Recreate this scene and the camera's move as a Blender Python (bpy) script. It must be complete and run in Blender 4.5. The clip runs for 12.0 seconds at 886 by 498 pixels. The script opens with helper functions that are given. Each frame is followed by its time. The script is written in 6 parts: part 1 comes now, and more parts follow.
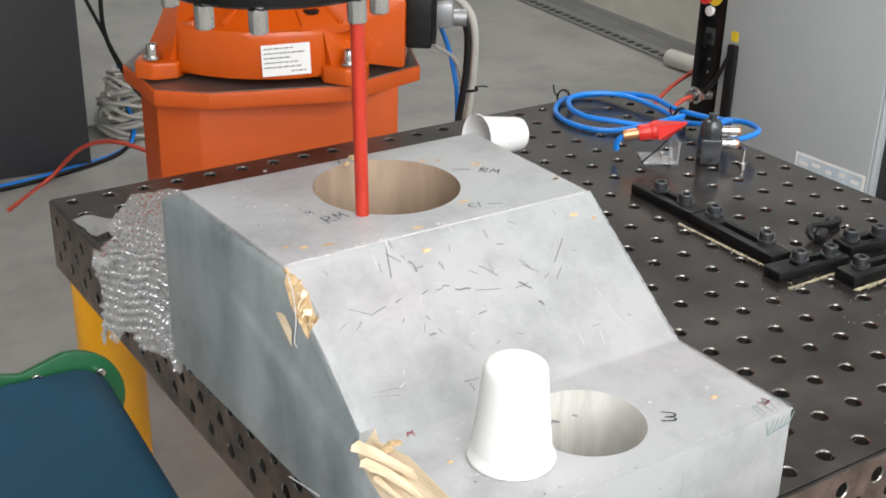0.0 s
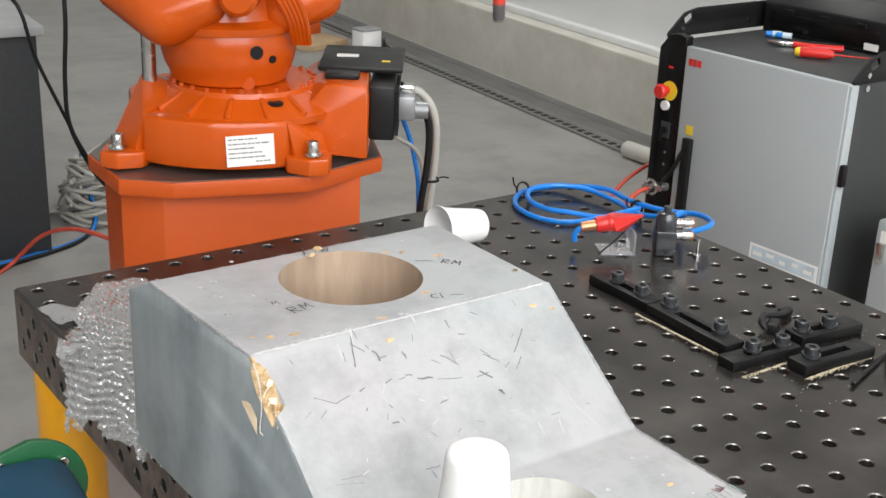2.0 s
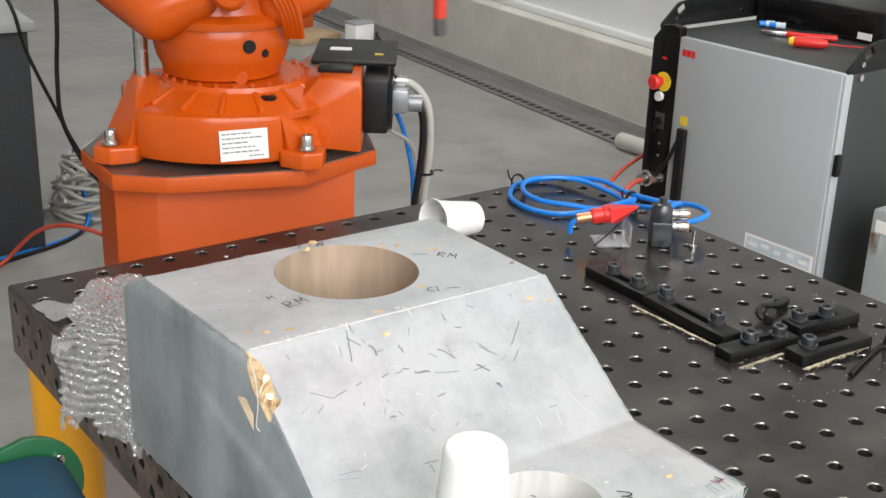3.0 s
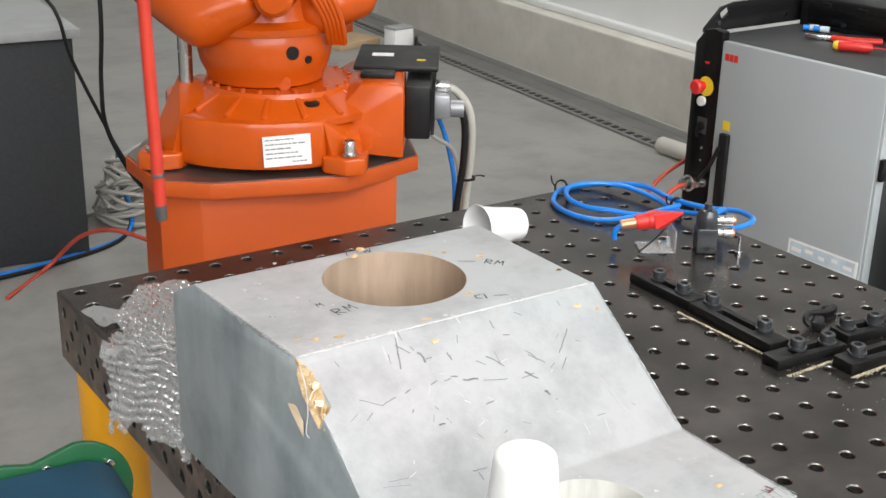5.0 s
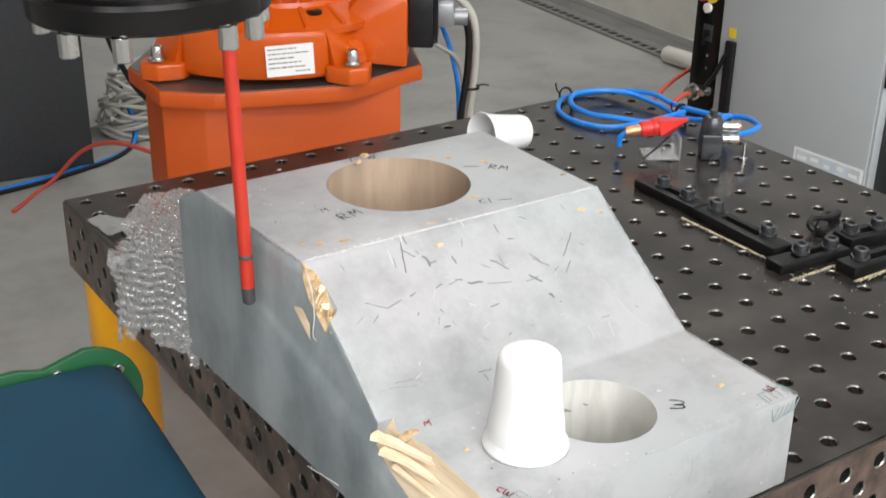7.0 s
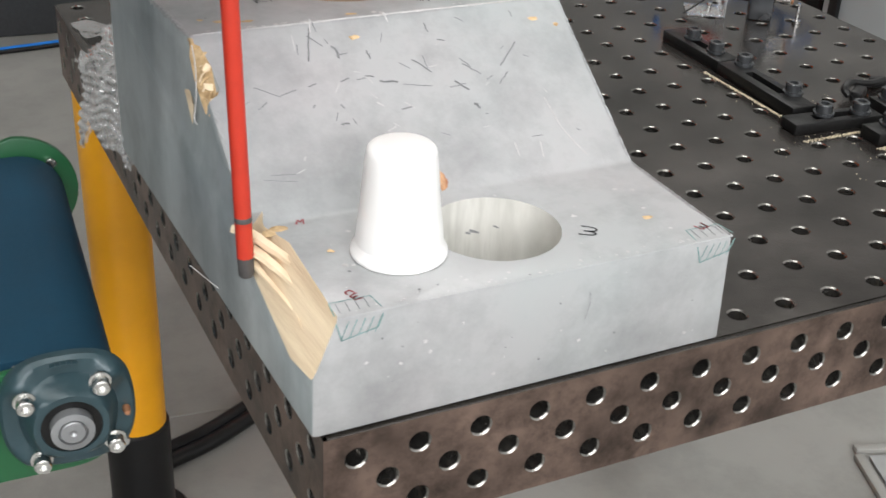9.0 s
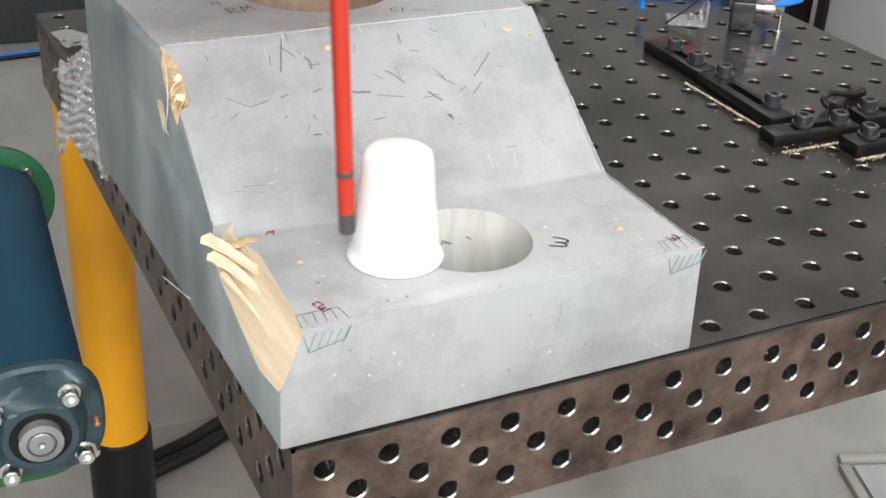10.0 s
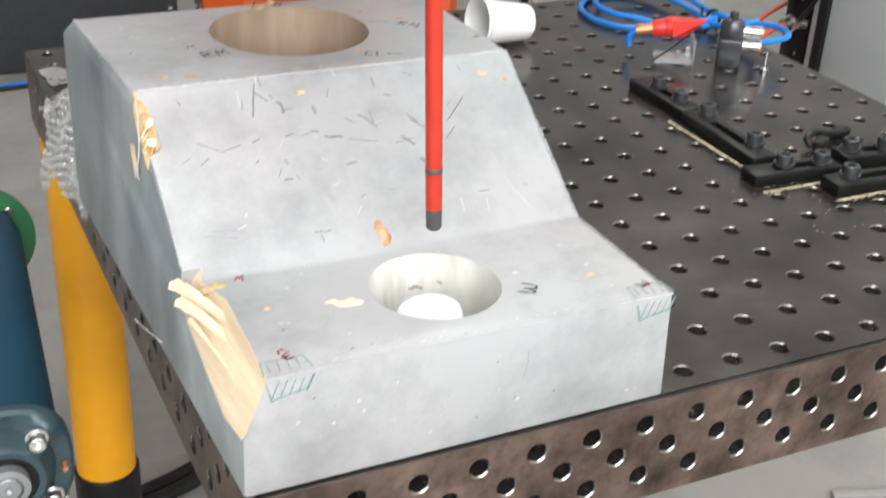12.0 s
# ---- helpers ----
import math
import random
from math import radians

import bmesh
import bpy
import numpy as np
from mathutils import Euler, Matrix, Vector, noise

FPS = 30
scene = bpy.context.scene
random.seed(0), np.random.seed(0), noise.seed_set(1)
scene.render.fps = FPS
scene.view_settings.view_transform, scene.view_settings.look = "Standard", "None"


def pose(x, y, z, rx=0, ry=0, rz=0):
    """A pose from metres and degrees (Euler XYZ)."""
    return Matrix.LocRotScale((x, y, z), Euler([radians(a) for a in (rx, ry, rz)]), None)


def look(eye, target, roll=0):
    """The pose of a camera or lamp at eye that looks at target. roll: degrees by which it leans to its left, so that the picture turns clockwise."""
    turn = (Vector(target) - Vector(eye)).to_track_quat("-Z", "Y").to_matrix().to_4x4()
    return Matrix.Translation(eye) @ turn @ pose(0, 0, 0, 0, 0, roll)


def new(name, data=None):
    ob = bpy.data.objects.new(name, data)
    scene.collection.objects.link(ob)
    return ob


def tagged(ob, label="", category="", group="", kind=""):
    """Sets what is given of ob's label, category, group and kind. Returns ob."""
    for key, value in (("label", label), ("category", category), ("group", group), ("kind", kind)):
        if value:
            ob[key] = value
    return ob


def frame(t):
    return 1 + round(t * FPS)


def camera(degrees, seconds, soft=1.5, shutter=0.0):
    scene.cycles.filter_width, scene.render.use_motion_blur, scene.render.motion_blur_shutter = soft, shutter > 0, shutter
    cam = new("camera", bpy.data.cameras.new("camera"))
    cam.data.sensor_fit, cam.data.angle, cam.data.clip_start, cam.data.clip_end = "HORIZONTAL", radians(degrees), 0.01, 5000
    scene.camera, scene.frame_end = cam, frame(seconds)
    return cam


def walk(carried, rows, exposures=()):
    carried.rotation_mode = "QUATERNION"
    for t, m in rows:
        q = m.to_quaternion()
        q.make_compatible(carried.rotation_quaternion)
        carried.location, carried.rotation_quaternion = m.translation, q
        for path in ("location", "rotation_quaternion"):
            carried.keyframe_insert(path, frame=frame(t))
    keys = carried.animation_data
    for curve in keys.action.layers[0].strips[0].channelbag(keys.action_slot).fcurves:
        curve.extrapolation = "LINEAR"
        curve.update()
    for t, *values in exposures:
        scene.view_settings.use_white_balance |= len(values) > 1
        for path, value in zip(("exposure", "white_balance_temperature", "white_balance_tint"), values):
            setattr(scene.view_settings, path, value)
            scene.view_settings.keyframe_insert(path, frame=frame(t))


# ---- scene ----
cam = camera(39.4, 12.0, shutter=0.5)
PATH = [
    (0, (-0.424, -0.579, 1.502), (0.596, 0.924, 0.666), 1.5),
    (0.5, (-0.425, -0.58, 1.507), (0.636, 0.915, 0.708), 2.1),
    (1, (-0.435, -0.581, 1.503), (0.649, 0.909, 0.726), 3.1),
    (1.5, (-0.439, -0.591, 1.513), (0.635, 0.925, 0.773), 2.2),
    (2, (-0.442, -0.6, 1.517), (0.659, 0.914, 0.813), 2.4),
    (2.5, (-0.443, -0.599, 1.513), (0.664, 0.901, 0.79), 2.4),
    (3, (-0.44, -0.595, 1.515), (0.666, 0.91, 0.801), 2.0),
    (3.5, (-0.445, -0.592, 1.515), (0.646, 0.922, 0.795), 2.2),
    (3.7, (-0.45, -0.591, 1.515), (0.623, 0.935, 0.792), 2.0),
    (5.3, (-0.447, -0.589, 1.52), (0.611, 0.953, 0.811), 1.4),
    (5.5, (-0.442, -0.59, 1.521), (0.619, 0.943, 0.797), 1.5),
    (6, (-0.45, -0.59, 1.521), (0.619, 0.937, 0.797), 1.8),
    (6.5, (-0.453, -0.585, 1.513), (0.617, 0.923, 0.749), 2.1),
    (6.7, (-0.458, -0.59, 1.515), (0.597, 0.91, 0.716), 1.6),
    (8.3, (-0.327, -0.603, 1.421), (0.603, 0.924, 0.526), 2.3),
    (8.5, (-0.301, -0.611, 1.4), (0.595, 0.928, 0.491), 3.0),
    (9, (-0.242, -0.644, 1.386), (0.55, 0.913, 0.413), 2.9),
    (9.5, (-0.23, -0.645, 1.382), (0.565, 0.906, 0.402), 3.1),
    (10, (-0.225, -0.649, 1.388), (0.578, 0.911, 0.426), 3.1),
    (10.5, (-0.22, -0.646, 1.388), (0.58, 0.916, 0.43), 2.7),
    (11, (-0.208, -0.642, 1.386), (0.555, 0.93, 0.413), 2.1),
    (11.5, (-0.195, -0.643, 1.39), (0.556, 0.918, 0.392), 2.9),
    (12, (-0.196, -0.655, 1.403), (0.602, 0.928, 0.477), 3.0),
]
walk(cam, [(t, look(eye, target, roll)) for t, eye, target, roll in PATH],
     [(0.0, -0.17), (2.0, -0.1), (5.5, -0.06), (6.7, -0.13), (8.3, -0.35), (9.4, -0.25), (10.2, -0.1), (12.0, 0.07)])

# ---- light ----
world = bpy.data.worlds.new("sky")
scene.world = world
world.use_nodes = True
wn = world.node_tree.nodes
sky = wn.new("ShaderNodeTexSky")
sky.sky_type, sky.sun_disc = "NISHITA", False
sky.sun_elevation, sky.sun_rotation = radians(38), radians(170)
world.node_tree.links.new(sky.outputs[0], wn["Background"].inputs[0])
wn["Background"].inputs[1].default_value = 0.12


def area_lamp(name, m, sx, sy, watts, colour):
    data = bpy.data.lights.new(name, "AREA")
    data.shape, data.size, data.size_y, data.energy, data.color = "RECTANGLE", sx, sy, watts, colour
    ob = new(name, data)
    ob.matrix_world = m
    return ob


# unseen area lamps: an assumed window band behind the camera, then added overhead fills
area_lamp("assumed_window_lamp", look((-2.2, -6.8, 4.0), (0.0, 0.4, 0.7)), 10.0, 3.0, 640, (1.0, 0.988, 0.995))
# added high front lamp hung inside the hall to brighten the slope
area_lamp("high_front_fill", look((-0.8, -5.4, 6.2), (0.0, -0.2, 0.9)), 7.0, 1.6, 540, (1.0, 0.99, 0.99))
# added fills under a closed ceiling: hole glints, left side, east wall
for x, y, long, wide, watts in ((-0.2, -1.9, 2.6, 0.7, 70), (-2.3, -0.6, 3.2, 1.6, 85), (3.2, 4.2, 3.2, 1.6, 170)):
    area_lamp("overhead_fill", look((x, y, 6.2), (x, y, 0)), long, wide, watts, (1.0, 0.995, 0.97))



# ---- materials ----
def mat(name, colour, rough=0.5, metal=0.0, vary=0.12, scale=12.0, bump=0.0, bump_scale=120.0, stretch=(1, 1, 1), second=None, coat=0.0, dirt=0.0, dirt_scale=5.0, island=False):
    m = bpy.data.materials.new(name)
    m.use_nodes = True
    nt = m.node_tree
    n, ln = nt.nodes, nt.links
    b = n["Principled BSDF"]
    tc = n.new("ShaderNodeTexCoord")
    mp = n.new("ShaderNodeMapping")
    mp.inputs["Scale"].default_value = stretch
    ln.new(tc.outputs["Object"], mp.inputs["Vector"])
    big = n.new("ShaderNodeTexNoise")
    big.inputs["Scale"].default_value, big.inputs["Detail"].default_value = scale, 6.0
    ln.new(mp.outputs["Vector"], big.inputs["Vector"])
    ramp = n.new("ShaderNodeValToRGB")
    lo = [c * (1 - vary) for c in colour]
    hi = [min(1.0, c * (1 + vary)) for c in colour] if second is None else second
    ramp.color_ramp.elements[0].position, ramp.color_ramp.elements[1].position = 0.3, 0.7
    ramp.color_ramp.elements[0].color, ramp.color_ramp.elements[1].color = (*lo, 1), (*hi, 1)
    ln.new(big.outputs["Fac"], ramp.inputs["Fac"])
    out = ramp.outputs["Color"]
    if dirt:
        d = n.new("ShaderNodeTexNoise")
        d.inputs["Scale"].default_value, d.inputs["Detail"].default_value, d.inputs["Roughness"].default_value = dirt_scale, 10.0, 0.7
        ln.new(tc.outputs["Object"], d.inputs["Vector"])
        r2 = n.new("ShaderNodeValToRGB")
        r2.color_ramp.elements[0].position, r2.color_ramp.elements[1].position = 0.45, 0.75
        mix = n.new("ShaderNodeMixRGB")
        mix.blend_type = "MULTIPLY"
        r2.color_ramp.elements[0].color, r2.color_ramp.elements[1].color = (1, 1, 1, 1), (1 - dirt, 1 - dirt, 1 - dirt, 1)
        mix.inputs["Fac"].default_value = 1.0
        ln.new(d.outputs["Fac"], r2.inputs["Fac"])
        ln.new(out, mix.inputs["Color1"])
        ln.new(r2.outputs["Color"], mix.inputs["Color2"])
        out = mix.outputs["Color"]
    ln.new(out, b.inputs["Base Color"])
    fine = n.new("ShaderNodeTexNoise")
    fine.inputs["Scale"].default_value, fine.inputs["Detail"].default_value = bump_scale, 4.0
    ln.new(mp.outputs["Vector"], fine.inputs["Vector"])
    rr = n.new("ShaderNodeMapRange")
    rr.inputs["To Min"].default_value, rr.inputs["To Max"].default_value = max(0.02, rough - 0.1), min(1.0, rough + 0.1)
    ln.new(big.outputs["Fac"], rr.inputs["Value"])
    ln.new(rr.outputs["Result"], b.inputs["Roughness"])
    b.inputs["Metallic"].default_value = metal
    b.inputs["Coat Weight"].default_value = coat
    if bump:
        bp = n.new("ShaderNodeBump")
        bp.inputs["Strength"].default_value, bp.inputs["Distance"].default_value = bump, 0.002
        ln.new(fine.outputs["Fac"], bp.inputs["Height"])
        ln.new(bp.outputs["Normal"], b.inputs["Normal"])
    return m


STEEL = mat("dark_oiled_steel", (0.07, 0.062, 0.057), 0.22, 0.75, 0.4, 9, 0.08, 260, second=(0.125, 0.113, 0.105), dirt=0.5, dirt_scale=13)
STEEL_SIDE = mat("brown_stained_steel", (0.13, 0.094, 0.079), 0.38, 0.7, 0.45, 14, 0.15, 200, second=(0.29, 0.205, 0.168), dirt=0.95, dirt_scale=24)
CHROME = mat("bright_zinc", (0.62, 0.62, 0.60), 0.25, 1.0, 0.1, 40, 0.05, 300)
BLACK_STEEL = mat("black_oxide_steel", (0.011, 0.011, 0.011), 0.38, 0.3, 0.3, 30, 0.15, 200)
BLACK = mat("black_plastic", (0.009, 0.009, 0.0095), 0.42, 0.0, 0.2, 20, 0.1, 300)
BLACK_PAINT = mat("black_gloss_paint", (0.006, 0.0055, 0.0055), 0.22, 0.0, 0.2, 12, 0.05, 200)
ORANGE = mat("orange_robot_paint", (0.57, 0.088, 0.0045), 0.24, 0.0, 0.07, 6, 0.03, 90, dirt=0.12, dirt_scale=8)
ORANGE_P = mat("orange_pedestal_paint", (0.56, 0.085, 0.006), 0.42, 0.0, 0.08, 5, 0.05, 60, dirt=0.18, dirt_scale=5)
PLATE = mat("brushed_plate_steel", (0.25, 0.21, 0.19), 0.34, 0.8, 0.2, 8, 0.08, 240, dirt=0.3)
GREY_PAINT = mat("light_grey_block_paint", (0.47, 0.46, 0.468), 0.34, 0.0, 0.1, 6, 0.14, 40, second=(0.385, 0.41, 0.414), dirt=0.4, dirt_scale=10)
GREY_PAINT.node_tree.nodes["Principled BSDF"].inputs["Specular IOR Level"].default_value = 0.75
# darker bluish copy of the block paint: left side's shade in colour, plus cloudy streaks
SIDE_SHADE_PAINT = mat("shaded_blue_grey_paint", (0.25, 0.29, 0.305), 0.38, 0.0, 0.1, 9, 0.16, 40, stretch=(1, 1.5, 0.6), second=(0.5, 0.54, 0.545), dirt=0.35, dirt_scale=14)
HOLE_WOOD = mat("brown_bored_wood", (0.4, 0.3, 0.215), 0.7, 0.0, 0.14, 16, 0.25, 90, stretch=(4, 4, 0.5), dirt=0.2)
PALE_WOOD = mat("pale_bored_wood", (0.6, 0.595, 0.55), 0.6, 0.0, 0.1, 26, 0.25, 70, stretch=(4.5, 0.6, 0.6), second=(0.74, 0.735, 0.69), dirt=0.1)
RAW_WOOD = mat("raw_splintered_wood", (0.82, 0.64, 0.43), 0.6, 0.0, 0.12, 30, 0.3, 130, stretch=(4, 0.25, 4), second=(0.92, 0.77, 0.55))
KNOT_RED = mat("red_brown_resin_knot", (0.42, 0.14, 0.05), 0.45, 0.0, 0.3, 90, 0.6, 200, second=(0.8, 0.52, 0.3))
KNOT_WOOD = mat("exposed_wood_chip", (0.56, 0.35, 0.16), 0.6, 0.0, 0.3, 110, 0.9, 220, second=(0.8, 0.6, 0.35))
INK = mat("black_marker_ink", (0.04, 0.045, 0.05), 0.6, 0.0, 0.2, 60)
RED_INK = mat("red_marker_ink", (0.33, 0.04, 0.05), 0.6, 0.0, 0.2, 60)
GREEN_INK = mat("green_marker_ink", (0.2, 0.34, 0.33), 0.6, 0.0, 0.2, 60)
SCUFF = mat("grey_scuff", (0.21, 0.215, 0.22), 0.6, 0.0, 0.3, 80)
PALE_CHIP = mat("pale_paint_chip", (0.53, 0.525, 0.52), 0.42, 0.0, 0.15, 80)
CUP_WHITE = mat("white_cup_plastic", (0.86, 0.86, 0.85), 0.35, 0.0, 0.02, 20)
CUP_WHITE.node_tree.nodes["Principled BSDF"].inputs["Subsurface Weight"].default_value = 0.3
CUP_WHITE.node_tree.nodes["Principled BSDF"].inputs["Subsurface Radius"].default_value = (0.01, 0.01, 0.01)
ROD_RED = mat("red_rod_coating", (0.5, 0.034, 0.016), 0.38, 0.0, 0.08, 30, 0.05, 200, dirt=0.15, dirt_scale=40)
ROD_TIP = mat("dark_worn_tip", (0.09, 0.085, 0.085), 0.5, 0.2, 0.2, 60, 0.1, 200)
YELLOW = mat("yellow_leg_paint", (0.88, 0.40, 0.006), 0.33, 0.0, 0.06, 8, 0.03, 100, dirt=0.1)
BELT_BLUE = mat("dark_blue_belt", (0.008, 0.046, 0.082), 0.62, 0.0, 0.15, 14, 0.1, 300, dirt=0.12, dirt_scale=20)
GREEN_PAINT = mat("green_machine_paint", (0.012, 0.095, 0.035), 0.35, 0.0, 0.12, 12, 0.05, 100)
CAST_BLUE = mat("blue_grey_cast_housing", (0.026, 0.052, 0.062), 0.3, 0.1, 0.15, 18, 0.2, 140)
CAB_DOOR = mat("light_grey_cabinet_paint", (0.38, 0.415, 0.425), 0.45, 0.0, 0.03, 5, 0.05, 400)
CAB_BODY = mat("dark_grey_cabinet_paint", (0.034, 0.037, 0.037), 0.5, 0.0, 0.06, 6, 0.06, 400)
CONCRETE = mat("smooth_concrete_floor", (0.31, 0.305, 0.285), 0.42, 0.0, 0.12, 1.6, 0.06, 60, dirt=0.32, dirt_scale=3.5)
WALL_CONC = mat("cast_concrete_wall", (0.60, 0.58, 0.52), 0.75, 0.0, 0.1, 2.2, 0.15, 40, dirt=0.2, dirt_scale=3)
WALL_BASE = mat("grey_wall_base", (0.33, 0.33, 0.31), 0.6, 0.0, 0.1, 3, 0.05, 60)
STRIP = mat("dark_strip_concrete", (0.17, 0.168, 0.16), 0.6, 0.0, 0.15, 3, 0.08, 60, dirt=0.3, dirt_scale=5)
WALL_WHITE = mat("white_hall_wall", (0.72, 0.73, 0.72), 0.6, 0.0, 0.04, 2, 0.05, 40)
WALL_FAR = mat("grey_hall_wall", (0.44, 0.44, 0.43), 0.7, 0.0, 0.06, 2, 0.05, 40)
BORE = mat("bright_cut_steel", (0.27, 0.26, 0.245), 0.24, 0.95, 0.15, 60)
DRAIN = mat("galvanised_drain", (0.30, 0.30, 0.29), 0.45, 0.7, 0.15, 20)
DARK_GREY = mat("dark_speckled_board", (0.032, 0.035, 0.038), 0.7, 0.0, 0.2, 90, 0.2, 300, dirt=0.15, dirt_scale=30)
BOARD_TOP = mat("grey_board_top", (0.33, 0.34, 0.34), 0.6, 0.0, 0.1, 10)
HOSE_BLUE = mat("bright_blue_air_hose", (0.01, 0.20, 0.66), 0.3, 0.0, 0.06, 20)
HOSE_RED = mat("red_cable_sheath", (0.5, 0.07, 0.04), 0.45, 0.0, 0.1, 20)
CABLE_GREY = mat("grey_cable_sheath", (0.42, 0.41, 0.37), 0.5, 0.0, 0.1, 20)
BRASS = mat("orange_brass_collar", (0.62, 0.30, 0.16), 0.3, 0.8, 0.1, 30)
RED_PLASTIC = mat("red_plastic", (0.62, 0.025, 0.02), 0.35, 0.0, 0.08, 20)
YELLOW_PLASTIC = mat("yellow_plastic", (0.75, 0.55, 0.03), 0.4, 0.0, 0.06, 20)
WHITE_LABEL = mat("white_paper_label", (0.82, 0.82, 0.80), 0.5, 0.0, 0.03, 20)
LABEL_BLUE = mat("pale_blue_label", (0.52, 0.62, 0.68), 0.4, 0.0, 0.12, 30)
CARD = mat("brown_cardboard", (0.44, 0.31, 0.18), 0.8, 0.0, 0.1, 12)
ROLL_WHITE = mat("off_white_foam", (0.6, 0.58, 0.53), 0.8, 0.0, 0.05, 12)
GREY_METAL = mat("grey_cast_metal", (0.30, 0.31, 0.32), 0.4, 0.6, 0.12, 30)
SAWDUST = mat("pale_sawdust", (0.66, 0.58, 0.42), 0.9, 0.0, 0.2, 60)
VALVE_GREY = mat("dark_smoked_metal", (0.075, 0.08, 0.085), 0.25, 0.6, 0.15, 30)
LED_GLASS = mat("white_button_plastic", (0.75, 0.75, 0.73), 0.3, 0.0, 0.03, 20)


for black in (BLACK, BLACK_PAINT, BLACK_STEEL, BELT_BLUE):
    black.node_tree.nodes["Principled BSDF"].inputs["Specular IOR Level"].default_value = 0.3


def clear_plastic(name, colour, rough, mixf):
    m = bpy.data.materials.new(name)
    m.use_nodes = True
    n, ln = m.node_tree.nodes, m.node_tree.links
    b = n["Principled BSDF"]
    b.inputs["Base Color"].default_value, b.inputs["Roughness"].default_value, b.inputs["IOR"].default_value = (*colour, 1), rough, 1.5
    b.inputs["Coat Weight"].default_value, b.inputs["Coat Roughness"].default_value = 0.6, 0.03
    tr = n.new("ShaderNodeBsdfTransparent")
    mx = n.new("ShaderNodeMixShader")
    mx.inputs[0].default_value = mixf
    ln.new(tr.outputs[0], mx.inputs[1])
    ln.new(b.outputs[0], mx.inputs[2])
    ln.new(mx.outputs[0], n["Material Output"].inputs["Surface"])
    return m


WRAP = clear_plastic("clear_bubble_film", (0.94, 0.96, 0.96), 0.06, 0.33)
wrap_n, wrap_l = WRAP.node_tree.nodes, WRAP.node_tree.links
wrap_gloss, wrap_mix = wrap_n.new("ShaderNodeBsdfGlossy"), wrap_n.new("ShaderNodeMixShader")
wrap_gloss.inputs["Roughness"].default_value, wrap_mix.inputs[0].default_value = 0.1, 0.3
wrap_old = wrap_n["Material Output"].inputs["Surface"].links[0].from_socket
wrap_l.new(wrap_old, wrap_mix.inputs[1])
wrap_l.new(wrap_gloss.outputs[0], wrap_mix.inputs[2])
wrap_l.new(wrap_mix.outputs[0], wrap_n["Material Output"].inputs["Surface"])
ACRYLIC = clear_plastic("clear_acrylic", (0.85, 0.87, 0.87), 0.05, 0.22)


# ---- mesh helpers ----
def link(name, bm, material, parent=None, label="", smooth=None):
    me = bpy.data.meshes.new(name)
    bmesh.ops.recalc_face_normals(bm, faces=bm.faces)
    if smooth is not None:
        for f in bm.faces:
            f.smooth = True
        for e in bm.edges:
            if len(e.link_faces) == 2 and e.calc_face_angle(0) > radians(smooth):
                e.smooth = False
    bm.to_mesh(me)
    bm.free()
    for m in material if isinstance(material, (list, tuple)) else [material]:
        me.materials.append(m)
    ob = new(name, me)
    if parent is not None:
        ob.parent = parent
    if label:
        ob["label"] = label
    return ob


def part(name, bm, material, parent, label="", smooth=35):
    return link(name, bm, material, parent, label, smooth)


def thing(name, label, category, m=None, group="", kind=""):
    ob = new(name)
    ob.empty_display_size = 0.05
    if m is not None:
        ob.matrix_world = m
    return tagged(ob, label, category, group, kind)


def box(sx, sy, sz, at=(0, 0, 0), bevel=0.0, seg=2, bm=None, m=None):
    own = bmesh.new()
    bmesh.ops.create_cube(own, size=1.0)
    for v in own.verts:
        v.co = Vector((v.co.x * sx, v.co.y * sy, v.co.z * sz))
    if bevel:
        bmesh.ops.bevel(own, geom=own.edges[:], offset=bevel, segments=seg, affect="EDGES", profile=0.5)
    mm = Matrix.Translation(at) @ (m or Matrix())
    return join(own, bm, mm)


def join(own, bm, m=None):
    if m is not None:
        bmesh.ops.transform(own, matrix=m, verts=own.verts)
    if bm is None:
        return own
    me = bpy.data.meshes.new("t")
    own.to_mesh(me)
    own.free()
    bm.from_mesh(me)
    bpy.data.meshes.remove(me)
    return bm


def cyl(r, h, at=(0, 0, 0), n=24, r2=None, bevel=0.0, bm=None, m=None):
    """Upright, its foot at at."""
    b = min(bevel, h * 0.45)
    top = r if r2 is None else r2
    rows = [(0, 0), (r - b, 0), (r, b), (top, h - b), (top - b, h), (0, h)] if b else [(0, 0), (r, 0), (top, h), (0, h)]
    return lathe(rows, n, Matrix.Translation(at) @ (m or Matrix()), bm)


def lathe(rows, n=32, m=None, bm=None, arc=1.0):
    own = bmesh.new()
    rings = []
    for r, z in rows:
        if r < 1e-6:
            rings.append([own.verts.new((0, 0, z))])
        else:
            rings.append([own.verts.new((r * math.cos(2 * math.pi * k / n), r * math.sin(2 * math.pi * k / n), z)) for k in range(n)])
    for a, b in zip(rings, rings[1:]):
        for k in range(n):
            q = (k + 1) % n
            if len(a) == 1 and len(b) == 1:
                continue
            if len(a) == 1:
                own.faces.new((a[0], b[k], b[q]))
            elif len(b) == 1:
                own.faces.new((a[k], a[q], b[0]))
            else:
                own.faces.new((a[k], a[q], b[q], b[k]))
    return join(own, bm, m)


